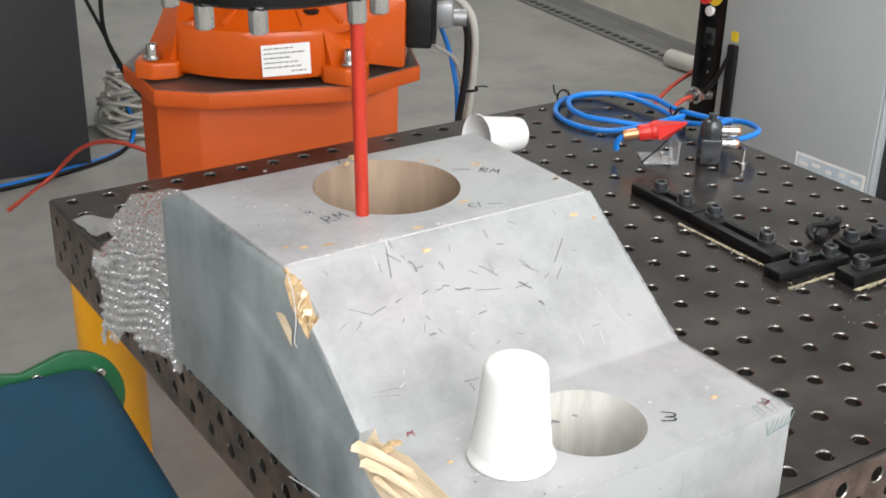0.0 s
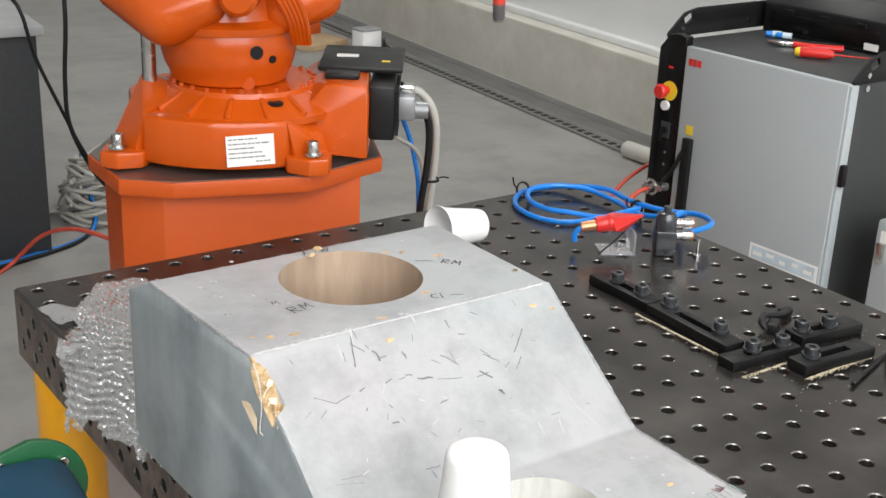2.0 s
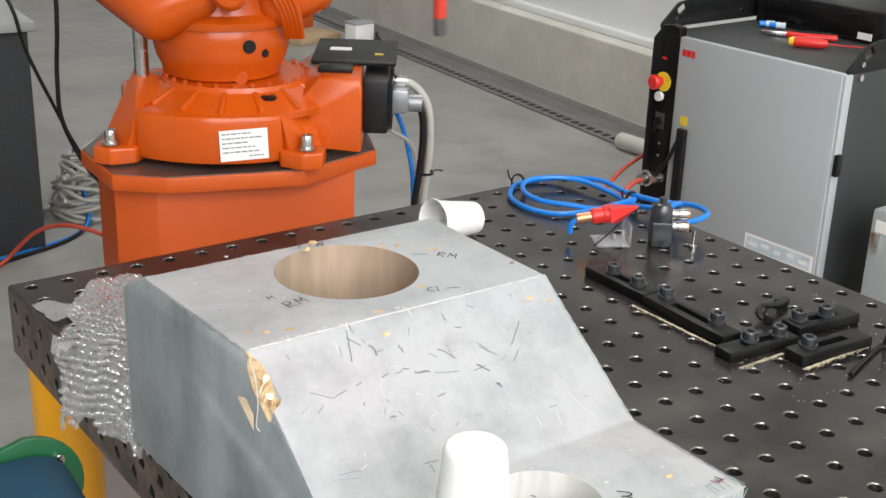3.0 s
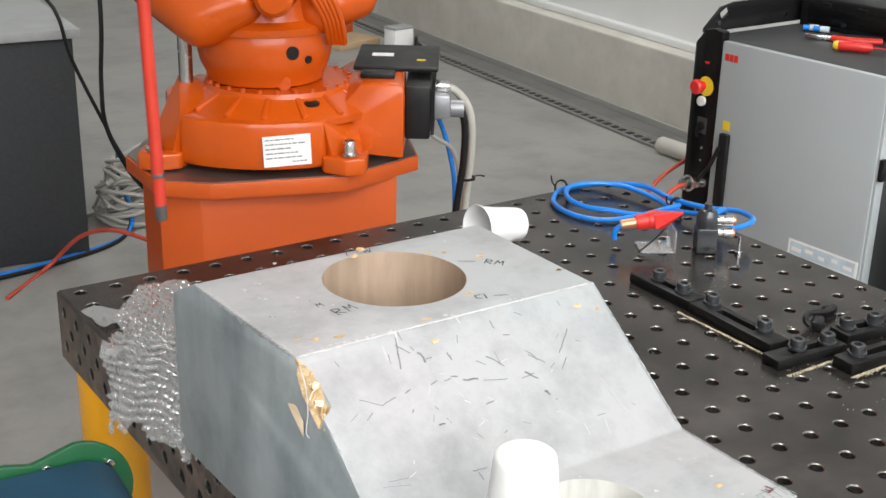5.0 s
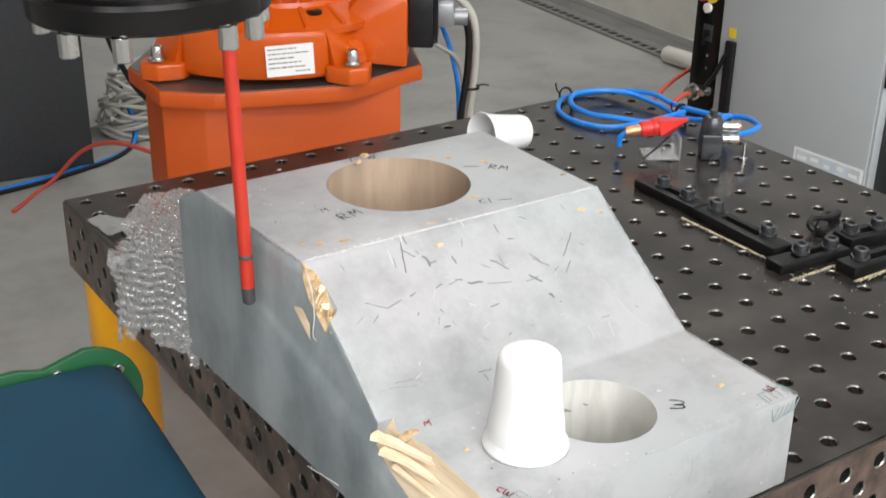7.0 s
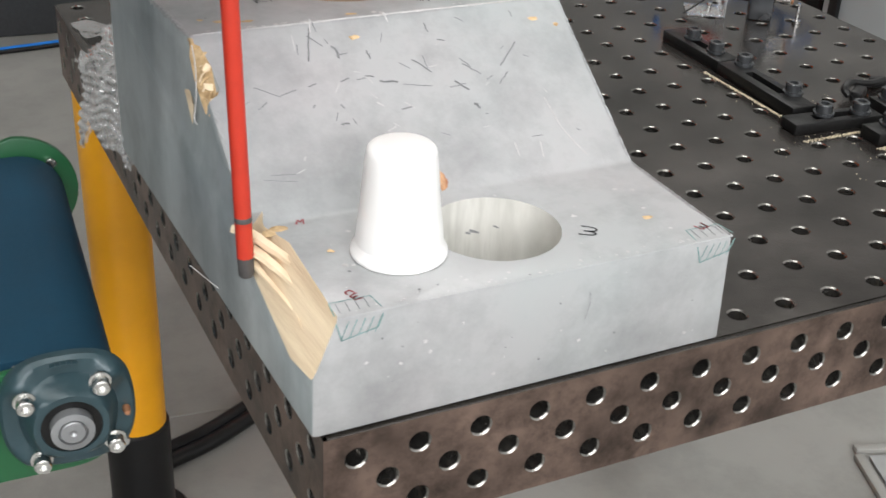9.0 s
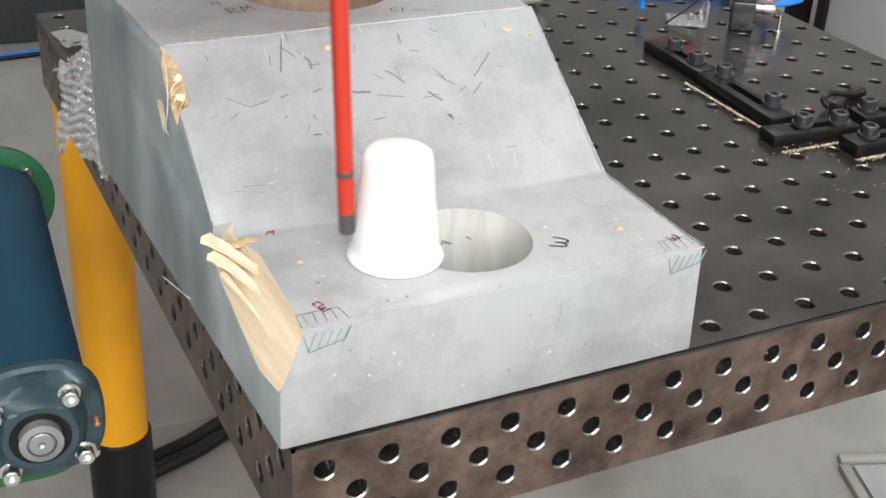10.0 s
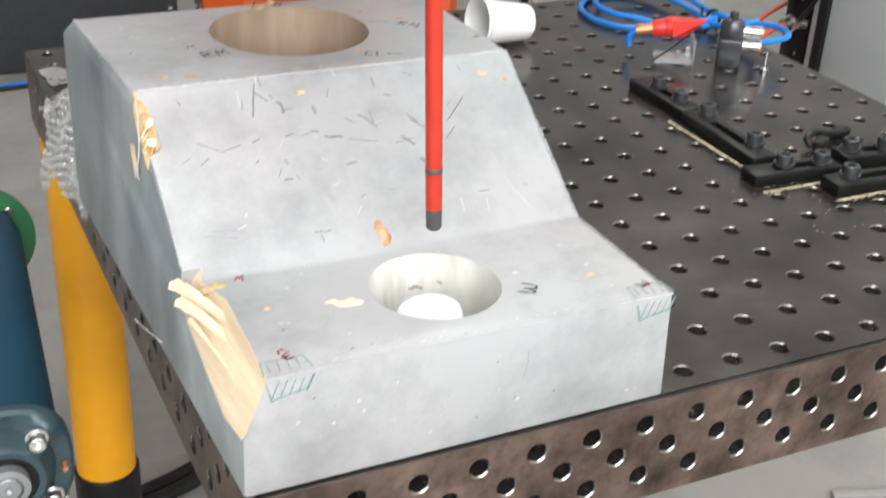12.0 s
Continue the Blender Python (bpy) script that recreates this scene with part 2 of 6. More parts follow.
def prism(outline, h, at=(0, 0, 0), bevel=0.0, bm=None, m=None):
    """An outline in x, y, raised by h."""
    own = bmesh.new()
    vs = [own.verts.new((x, y, 0)) for x, y in outline]
    f = own.faces.new(vs)
    up = bmesh.ops.extrude_face_region(own, geom=[f])["geom"]
    bmesh.ops.translate(own, vec=(0, 0, h), verts=[v for v in up if isinstance(v, bmesh.types.BMVert)])
    bmesh.ops.recalc_face_normals(own, faces=own.faces)
    if bevel:
        bmesh.ops.bevel(own, geom=own.edges[:], offset=bevel, segments=2, affect="EDGES", profile=0.5)
    return join(own, bm, Matrix.Translation(at) @ (m or Matrix()))


def spline(pts, steps=8):
    pts = [Vector(p) for p in pts]
    out = []
    for k in range(len(pts) - 1):
        a, b, c, d = pts[max(0, k - 1)], pts[k], pts[k + 1], pts[min(len(pts) - 1, k + 2)]
        for s in range(steps):
            t = s / steps
            out.append(0.5 * (2 * b + (c - a) * t + (2 * a - 5 * b + 4 * c - d) * t * t + (3 * b - a - 3 * c + d) * t ** 3))
    out.append(pts[-1])
    return out


def tube(pts, r, n=8, steps=8, bm=None, m=None):
    own = bmesh.new()
    line = spline(pts, steps) if steps else [Vector(p) for p in pts]
    rings, side = [], None
    for k, p in enumerate(line):
        way = (line[min(k + 1, len(line) - 1)] - line[max(k - 1, 0)]).normalized()
        side = (way.orthogonal() if side is None else side - way * side.dot(way)).normalized()
        other = way.cross(side)
        rings.append([own.verts.new(p + r * (math.cos(2 * math.pi * j / n) * side + math.sin(2 * math.pi * j / n) * other)) for j in range(n)])
    for a, b in zip(rings, rings[1:]):
        for j in range(n):
            own.faces.new((a[j], a[(j + 1) % n], b[(j + 1) % n], b[j]))
    own.faces.new(rings[0][::-1])
    own.faces.new(rings[-1])
    return join(own, bm, m)


def socket_bolt(parent, at, r, h, m=None, material=None, washer=True):
    """A cap screw: washer, head, dark socket."""
    mm = Matrix.Translation(at) @ (m or Matrix())
    bm = lathe([(0, 0), (r * 1.55, 0), (r * 1.55, h * 0.15), (r, h * 0.16), (r, h * 0.92), (r * 0.9, h), (r * 0.55, h), (r * 0.5, h * 0.6), (0, h * 0.6)] if washer else
               [(0, 0), (r, 0), (r, h * 0.92), (r * 0.9, h), (r * 0.55, h), (r * 0.5, h * 0.6), (0, h * 0.6)], 16, mm)
    return part("bolt", bm, material or CHROME, parent)


def cut(bm, cutters, name="cut"):
    """The bmesh less the cutters, each a bmesh; the faces of the n-th cutter carry material n + 1."""
    base = link("t", bm, [None])
    obs = []
    for k, c in enumerate(cutters):
        o = link("t", c, [None])
        md = base.modifiers.new("b", "BOOLEAN")
        md.operation, md.solver, md.object = "DIFFERENCE", "EXACT", o
        obs.append(o)
    me = bpy.data.meshes.new_from_object(base.evaluated_get(bpy.context.evaluated_depsgraph_get()))
    out = bmesh.new()
    out.from_mesh(me)
    for o in (base, *obs):
        d = o.data
        bpy.data.objects.remove(o)
        bpy.data.meshes.remove(d)
    bpy.data.meshes.remove(me)
    return out


rnd = random.Random(7)
T = 0.85


# ---- setting ----
BACK = Matrix.Rotation(radians(-5.2), 4, "Z")           # the hall stands a little askew to the table


def slab(name, size, at, material, m=None, bevel=0.0):
    ob = link(name, box(*size, at, bevel), material)
    if m is not None:
        ob.matrix_world = m
    return tagged(ob, kind="structure")


tagged(slab("floor", (26, 30, 0.2), (0, 3, -0.1), CONCRETE), "smooth grey polished concrete hall floor", "floor")
WALL = Matrix.Translation((3.458, 4.309, 0)) @ BACK
tagged(slab("wall_east", (0.14, 22, 0.363), (0.285, 0, 0.1815), WALL_CONC, WALL, 0.008), "low cast concrete wall with a flat ledge", "wall")
tagged(slab("wall_east_upper", (0.2, 22, 6.0), (0.455, 0, 3.2), WALL_WHITE, WALL), "white wall panels above the concrete ledge", "wall")
tagged(slab("trim_ledge", (0.05, 22, 0.035), (0.33, 0, 0.3815), WALL_WHITE, WALL, 0.006), "white strip along the concrete ledge", "trim")
tagged(slab("baseboard", (0.012, 22, 0.03), (0.211, 0, 0.016), WALL_BASE, WALL), "dark grey base strip of the concrete wall", "baseboard")
tagged(slab("wall_north", (26, 0.3, 6.4), (0, 9.2, 3.2), WALL_FAR), "grey concrete wall at the far end of the hall", "wall")
# west and south walls and ceiling are unseen, added to close in the light
tagged(slab("wall_west", (0.3, 30, 6.4), (-9, 3, 3.2), WALL_FAR), "plain grey hall wall", "wall")
tagged(slab("wall_south", (26, 0.3, 2.4), (0, -7.2, 1.2), WALL_FAR), "unseen plain grey hall wall under the assumed window band", "wall")
tagged(slab("wall_south_upper", (26, 0.3, 0.6), (0, -7.2, 6.1), WALL_FAR), "unseen plain grey hall wall over the assumed window band", "wall")
tagged(slab("ceiling", (26, 30, 0.2), (0, 3, 6.5), WALL_FAR), "plain grey hall ceiling added out of view", "ceiling")


tagged(slab("floor_strip", (0.13, 22, 0.003), (0.138, 0, 0.0017), STRIP, WALL), "dark grey concrete strip between drain and wall", "floor")


def drain():
    top = thing("floor_drain", "galvanised channel drain with a slotted grate beside the concrete wall", "drain", WALL, kind="structure")
    part("channel", box(0.11, 22, 0.012, (0.02, 0, 0.006), 0.003), DRAIN, top)
    bm = bmesh.new()
    for k in range(150):
        box(0.035, 0.03, 0.003, (0.0, -2.5 + 0.06 * k, 0.0128), 0, bm=bm)
    tagged(part("slots", bm, BLACK, top), kind="stuff")


drain()


def hatch():
    top = thing("floor_hatch", "square steel floor hatch with a raised rim in the concrete", "hatch", Matrix.Translation((1.26, 0.62, 0)) @ Matrix.Rotation(radians(-20), 4, "Z"), kind="structure")
    part("lid", box(0.5, 0.5, 0.006, (0.27, -0.27, 0.004)), BOARD_TOP, top)
    for sx, sy, x, y in ((0.54, 0.018, 0.27, 0), (0.018, 0.5, 0, -0.27), (0.018, 0.5, 0.54, -0.27), (0.54, 0.018, 0.27, -0.54)):
        part("rim", box(sx, sy, 0.012, (x, y, 0.006), 0.002), WALL_BASE, top)


hatch()


# ---- welding table ----
def holed_cell(bm, cx, cy, half, m, r=0.008, depth=0.022, n=16, hx=None):
    """A square of a plate with a chamfered round hole, laid by m."""
    corner, ring = [], []
    hx = hx or (half, half, half, half)
    for k in range(n):
        a = 2 * math.pi * (k + 0.5) / n
        c, s = math.cos(a), math.sin(a)
        f = 1 / max(abs(c), abs(s))
        x, y = c * f, s * f
        corner.append((cx + x * (hx[0] if x > 0 else hx[1]), cy + y * (hx[2] if y > 0 else hx[3])))
        ring.append((c, s))
    outer = [bm.verts.new(m @ Vector((x, y, 0))) for x, y in corner]
    rows = [[bm.verts.new(m @ Vector((cx + c * rr, cy + s * rr, z))) for c, s in ring] for rr, z in ((r + 0.0013, 0), (r, -0.0013), (r, -depth))]
    chain = [outer] + rows
    for row, (a, b) in enumerate(zip(chain, chain[1:])):
        for k in range(n):
            q = (k + 1) % n
            bm.faces.new((a[k], a[q], b[q], b[k])).material_index = 1 if row else 0


def corners_fill(bm, pts, m):
    bm.faces.new([bm.verts.new(m @ Vector((x, y, 0))) for x, y in pts])


def welding_table():
    top = thing("welding_table", "dark perforated steel welding table with a grid of round holes", "table")
    L = 1.0
    bm = bmesh.new()
    up = Matrix.Translation((0, 0, T))
    e = 0.003
    for i in range(20):
        for j in range(20):
            hx = (0.025 - (e if i == 19 else 0), 0.025 - (e if i == 0 else 0), 0.025 - (e if j == 19 else 0), 0.025 - (e if j == 0 else 0))
            holed_cell(bm, 0.025 + 0.05 * i, 0.025 + 0.05 * j, 0.025, up, hx=hx)
            for sx, sy in ((1, 1), (-1, 1), (1, -1), (-1, -1)):      # the corner slivers of the square
                x, y = 0.025 + 0.05 * i, 0.025 + 0.05 * j
                ax, ay = hx[0] if sx > 0 else hx[1], hx[2] if sy > 0 else hx[3]
                a8 = math.tan(math.pi / 4 - math.pi / 16)
                corners_fill(bm, [(x + sx * ax, y + sy * ay * a8), (x + sx * ax, y + sy * ay), (x + sx * ax * a8, y + sy * ay)], up)
    for a, b in (((e, e), (L - e, e)), ((L - e, e), (L - e, L - e)), ((L - e, L - e), (e, L - e)), ((e, L - e), (e, e))):
        ox, oy = (0, -e) if a[1] == b[1] == e else (e, 0) if a[0] == b[0] == L - e else (0, e) if a[1] == b[1] == L - e else (-e, 0)
        bm.faces.new([bm.verts.new(p) for p in ((*a, T), (*b, T), (b[0] + ox, b[1] + oy, T - e), (a[0] + ox, a[1] + oy, T - e))])
    bmesh.ops.remove_doubles(bm, verts=bm.verts, dist=0.00005)
    part("tabletop", bm, [STEEL, BORE], top, "dark oiled steel plate drilled with a square grid of holes", smooth=25)
    sides = (("front", Matrix(((1, 0, 0, 0), (0, 0, -1, 0), (0, 1, 0, T - 0.1), (0, 0, 0, 1)))),
             ("left", Matrix(((0, 0, -1, 0), (-1, 0, 0, 1), (0, 1, 0, T - 0.1), (0, 0, 0, 1)))),
             ("right", Matrix(((0, 0, 1, 1), (1, 0, 0, 0), (0, 1, 0, T - 0.1), (0, 0, 0, 1)))),
             ("back", Matrix(((-1, 0, 0, 1), (0, 0, 1, 1), (0, 1, 0, T - 0.1), (0, 0, 0, 1)))))
    for name, m in sides:
        bm = bmesh.new()
        a8 = math.tan(math.pi / 4 - math.pi / 16)
        for row, z in enumerate((0.075, 0.05, 0.025)):
            for k in range(0, 41):
                x = 0.025 * k
                x0, x1 = max(0.0, x - 0.0125), min(L, x + 0.0125)
                z0, z1 = z - 0.0125, z + 0.0125
                holed = (k % 2 == (1 if row != 1 else 0)) and 0 < k < 40
                if holed:
                    holed_cell(bm, x, z, 0.0125, m, r=0.008)
                    for sx, sy in ((1, 1), (-1, 1), (1, -1), (-1, -1)):
                        corners_fill(bm, [(x + sx * 0.0125, z + sy * 0.0125 * a8), (x + sx * 0.0125, z + sy * 0.0125), (x + sx * 0.0125 * a8, z + sy * 0.0125)], m)
                else:
                    corners_fill(bm, [(x0, z0), (x1, z0), (x1, z1), (x0, z1)], m)
        corners_fill(bm, [(0, 0), (L, 0), (L, 0.0125), (0, 0.0125)], m)
        corners_fill(bm, [(0, 0.0875), (L, 0.0875), (L, 0.1 - e), (0, 0.1 - e)], m)
        bmesh.ops.remove_doubles(bm, verts=bm.verts, dist=0.00005)
        part("side_panel", bm, [STEEL_SIDE, BORE], top, "brown stained steel side drilled in three staggered rows", smooth=25)
    for x in (0.25, 0.5, 0.75):
        part("rib", box(0.012, 0.96, 0.08, (x, 0.5, T - 0.06)), STEEL_SIDE, top)
    for x, y in ((0.043, 0.93), (0.05, 0.07), (0.95, 0.93), (0.95, 0.07)):
        leg = part("leg", cyl(0.0445, T - 0.1 - 0.2, (x, y, 0.2), 32), YELLOW, top, "yellow painted round steel leg")
        part("foot_sleeve", lathe([(0, 0.02), (0.049, 0.02), (0.049, 0.2), (0.0445, 0.203)], 32, Matrix.Translation((x, y, 0))), BLACK, leg, "black plastic sleeve")
        part("foot", cyl(0.072, 0.02, (x, y, 0), 24, bevel=0.004), BLACK, leg)
    return top


welding_table()


# ---- wooden test block ----
BX0, BX1, BX1T = -0.008, 0.337, 0.3225
LOWZ, TOPZ = 0.948, 1.053
HOLE_A, HOLE_B = (0.158, 0.379), (0.1655, 0.0725)
BY_S0, BY_S1, BY_B, BY_E = 0.137, 0.269, 0.465, 0.518


def right_x(z):
    return BX1 + (BX1T - BX1) * (z - T) / (TOPZ - T)


def left_x(y):
    return BX0 - 0.042 * max(0.0, y - 0.22)


def test_block():
    top = thing("test_block", "grey painted stepped wooden block with two bored holes and splintered edges", "block")
    prof = [(0.001, T + 0.0005), (-0.003, LOWZ), (BY_S0, LOWZ), (BY_S1, TOPZ), (BY_B, TOPZ), (BY_E, 1.026), (BY_E, T + 0.0005)]
    bm = bmesh.new()
    lft = [bm.verts.new((left_x(y), y, z)) for y, z in prof]
    rgt = [bm.verts.new((right_x(z), y, z)) for y, z in prof]
    bm.faces.new(lft)
    bm.faces.new(rgt[::-1])
    for k in range(len(prof)):
        q = (k + 1) % len(prof)
        bm.faces.new((lft[k], rgt[k], rgt[q], lft[q]))
    bmesh.ops.recalc_face_normals(bm, faces=bm.faces)
    bmesh.ops.bevel(bm, geom=[e for e in bm.edges if e.calc_length() > 0.02], offset=0.003, segments=2, affect="EDGES", profile=0.5)
    hole_a = cyl(0.072, 0.4, (HOLE_A[0], HOLE_A[1], T + 0.012), 64)
    hole_b = cyl(0.0505, 0.3, (HOLE_B[0], HOLE_B[1], T - 0.01), 64)
    wedge = bmesh.new()                                       # the broken long edge of the low step
    pts = ((-0.03, 0.146, 0.9085), (-0.03, 0.146, 0.981), (0.028, 0.146, 0.981),
           (-0.03, -0.02, 0.844), (-0.03, -0.02, 0.981), (0.0212, -0.02, 0.981))
    vs = [wedge.verts.new(p) for p in pts]
    for f in ((0, 1, 2), (5, 4, 3), (0, 3, 4, 1), (1, 4, 5, 2), (2, 5, 3, 0)):
        wedge.faces.new([vs[k] for k in f])
    bmesh.ops.recalc_face_normals(wedge, faces=wedge.faces)
    chip = bmesh.new()                                        # the torn edge of the slope
    for p in ((-0.02, 0.268, 1.062), (-0.02, 0.212, 1.026), (-0.02, 0.274, 1.026), (-0.02, 0.224, 0.989), (0.0, 0.248, 1.0355), (0.001, 0.234, 1.017), (0.001, 0.257, 1.052), (0.003, 0.226, 1.024)):
        chip.verts.new(p)
    bmesh.ops.convex_hull(chip, input=chip.verts[:])
    out = cut(bm, [hole_a, hole_b, wedge, chip])
    for f in out.faces:
        c, nrm = f.calc_center_median(), f.normal
        ra, rb = math.hypot(c.x - HOLE_A[0], c.y - HOLE_A[1]), math.hypot(c.x - HOLE_B[0], c.y - HOLE_B[1])
        f.material_index = 0
        if ra < 0.0725 and c.z < TOPZ - 0.002 and c.y > 0.2:
            f.material_index = 1
        elif rb < 0.0515 and c.z < LOWZ - 0.001:
            f.material_index = 2
        elif c.x < 0.024 and c.y < 0.15 and c.z < LOWZ - 0.0005 and nrm.x < -0.3 and nrm.z > 0.25:
            f.material_index = 3
        elif (c - Vector((BX0, 0.242, 1.026))).length < 0.035 and abs(nrm.x) < 0.97 and nrm.dot(Vector((0, -0.675, 0.738))) < 0.97 and nrm.z < 0.97:
            f.material_index = 4
        # only the left face takes the paint with shade mixed into its colour
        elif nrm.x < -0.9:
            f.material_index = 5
    part("body", out, [GREY_PAINT, HOLE_WOOD, PALE_WOOD, RAW_WOOD, KNOT_WOOD, SIDE_SHADE_PAINT], top, smooth=30)
    return top


BLOCK = test_block()


# ---- cups ----
def plastic_cup(label):
    """Upside down: its rim on the support."""
    rows = [(0.0, 0.0842), (0.019, 0.0842), (0.0222, 0.0836), (0.0242, 0.0818), (0.0252, 0.0788)]
    rows += [(0.0252 + 0.0068 * (0.0788 - z) / 0.0788, z) for z in (0.07, 0.06, 0.05, 0.04, 0.03)]
    rows += [(0.0306, 0.0255), (0.0312, 0.019), (0.032, 0.009), (0.0318, 0.0095), (0.0302, 0.02), (0.0238, 0.078), (0.0, 0.08)]
    bm = lathe(rows, 72)
    for v in bm.verts:
        r = math.hypot(v.co.x, v.co.y)
        if 0.029 < v.co.z < 0.072 and r > 0.0245 + 0.0065 * (0.0788 - v.co.z) / 0.0788:
            a = round(math.atan2(v.co.y, v.co.x) / (2 * math.pi) * 72)
            f = 1 + (0.012 if a % 2 else -0.006)
            v.co.x, v.co.y = v.co.x * f, v.co.y * f
    top = thing("plastic_cup", label, "cup", None, "plastic cups")
    part("wall", bm, CUP_WHITE, top, smooth=60)
    part("rim", lathe([(0.0315, 0.0105), (0.0327, 0.0085), (0.0338, 0.005), (0.0352, 0.0036), (0.0356, 0.0018), (0.035, 0.0), (0.034, 0.001), (0.0325, 0.004), (0.0315, 0.0105)], 72), CUP_WHITE, top, smooth=60)
    return top


CUP = plastic_cup("white ribbed plastic cup turned upside down on the block")
CUP_B = plastic_cup("white ribbed plastic cup lying on its side on the table")
CUP_B.matrix_world = Matrix.Translation((0.588, 0.832, T + 0.036)) @ Matrix.Rotation(radians(2), 4, "Z") @ Matrix.Rotation(radians(96), 4, "Y")


# ---- robot ----
ROBOT = thing("industrial_robot", "orange industrial robot arm bolted on an orange steel pedestal", "robot")
BASE = Matrix.Translation((0.755, 1.881, 0.729)) @ Matrix.Rotation(radians(-35), 4, "Z")


PLATE_OUT = [(0.449, 1.962), (0.44, 1.761), (0.528, 1.684), (0.799, 1.593), (1.013, 1.647), (1.075, 1.78), (1.075, 2.0), (0.985, 2.12), (0.75, 2.18), (0.58, 2.12)]
PEDESTAL_OUT = [(0.52, 1.95), (0.456, 1.797), (0.522, 1.725), (0.944, 1.628), (1.02, 1.75), (1.02, 2.0), (0.94, 2.1), (0.7, 2.15), (0.53, 2.09)]


def plate_outline(f):
    return [(0.765 + (x - 0.765) * f, 1.891 + (y - 1.891) * f) for x, y in PLATE_OUT]


def robot_pedestal():
    part("pedestal", prism(PEDESTAL_OUT, 0.684, (0, 0, 0.012), 0.004), ORANGE_P, ROBOT, "orange painted steel box pedestal")
    part("foot_plate", prism(plate_outline(1.0), 0.02, (0, 0, 0), 0.003), ORANGE_P, ROBOT)
    part("pedestal_rim", prism(plate_outline(1.0), 0.034, (0, 0, 0.6925), 0.003), ORANGE_P, ROBOT)
    part("pedestal_plate", prism(plate_outline(0.985), 0.003, (0, 0, 0.726)), PLATE, ROBOT, "bare brushed steel top plate")


def robot_base():
    bm = bmesh.new()
    arc = [(-0.165, -0.15), (-0.155, -0.203), (-0.11, -0.225), (-0.055, -0.24), (0.0, -0.245), (0.055, -0.24), (0.11, -0.225), (0.155, -0.203), (0.165, -0.15)]
    back = [(0.2, -0.1), (0.24, 0.05), (0.2, 0.2), (-0.2, 0.2), (-0.24, 0.05), (-0.2, -0.1)]
    prism(arc + back, 0.105, (0, 0, 0.012), 0.012, bm=bm)
    for sx in (-1, 1):                                           # bolt ears with a rising web
        ear = [(sx * 0.15, -0.216), (sx * 0.2, -0.237), (sx * 0.24, -0.222), (sx * 0.243, -0.165), (sx * 0.2, -0.1), (sx * 0.12, -0.1)]
        prism(ear[::sx], 0.036, (0, 0, 0.004), 0.005, bm=bm)
        web = bmesh.new()
        pts = [(sx * 0.15, -0.203, 0.112), (sx * 0.168, -0.206, 0.04), (sx * 0.232, -0.165, 0.04), (sx * 0.185, -0.04, 0.17 if sx < 0 else 0.15), (sx * 0.14, -0.13, 0.14), (sx * 0.12, -0.1, 0.02), (sx * 0.2, -0.02, 0.02), (sx * 0.16, -0.2, 0.02), (sx * 0.11, -0.13, 0.135), (sx * 0.12, -0.04, 0.15)]
        for p in pts:
            web.verts.new(p)
        bmesh.ops.convex_hull(web, input=web.verts[:])
        join(web, bm)
    part("base_casting", bm, ORANGE, ROBOT, "glossy orange cast robot base", smooth=40).matrix_basis = BASE
    deck = lathe([(0.0, 0.10), (0.228, 0.10), (0.23, 0.115), (0.215, 0.124), (0.168, 0.148), (0.164, 0.158), (0.0, 0.16)], 48)
    part("turntable_ring", deck, ORANGE, ROBOT, smooth=30).matrix_basis = BASE @ Matrix.Translation((0.03, 0, 0))
    for k in range(7):
        a = radians(205 + 130 * k / 6)
        rib = box(0.075, 0.014, 0.022, (0, 0, 0), 0.005, m=Matrix.Rotation(radians(22), 4, "Y"))
        bmesh.ops.transform(rib, matrix=Matrix.Translation((0.03, 0, 0)) @ Matrix.Rotation(a, 4, "Z") @ Matrix.Translation((0.19, 0, 0.13)), verts=rib.verts)
        part("deck_rib", rib, ORANGE, ROBOT).matrix_basis = BASE
    for k in range(26):
        a = 2 * math.pi * k / 26
        part("ring_bolt", cyl(0.005, 0.008, (0.03 + 0.157 * math.cos(a), 0.157 * math.sin(a), 0.157), 8), ORANGE_P, ROBOT).matrix_basis = BASE
    for x in (-0.205, 0.205):
        socket_bolt(ROBOT, (x, -0.205, 0.044), 0.0125, 0.03).matrix_basis = BASE
    part("port_plug", lathe([(0, 0), (0.017, 0), (0.018, 0.006), (0.011, 0.009), (0.0, 0.007)], 16, Matrix.Translation((0.12, -0.155, 0.136))), BLACK, ROBOT).matrix_basis = BASE
    # gear housing at the side with a sloped cheek
    hb = bmesh.new()
    for p in ((0.1, -0.12, 0.03), (0.315, -0.12, 0.012), (0.315, 0.16, 0.012), (0.1, 0.16, 0.03), (0.17, -0.1, 0.11), (0.225, -0.11, 0.178), (0.305, -0.11, 0.178), (0.315, -0.12, 0.168), (0.305, 0.16, 0.178), (0.2, 0.16, 0.178), (0.12, 0.16, 0.13)):
        hb.verts.new(p)
    bmesh.ops.convex_hull(hb, input=hb.verts[:])
    bmesh.ops.bevel(hb, geom=hb.edges[:], offset=0.006, segments=2, affect="EDGES", profile=0.5)
    part("gear_housing", hb, ORANGE, ROBOT, smooth=30).matrix_basis = BASE
    part("housing_cap", box(0.075, 0.04, 0.014, (0.255, -0.055, 0.184), 0.004), BLACK, ROBOT).matrix_basis = BASE
    motor = part("motor", box(0.056, 0.2, 0.12, (0.343, 0.02, 0.105), 0.006), BLACK, ROBOT, "black servo motor housing")
    motor.matrix_basis = BASE
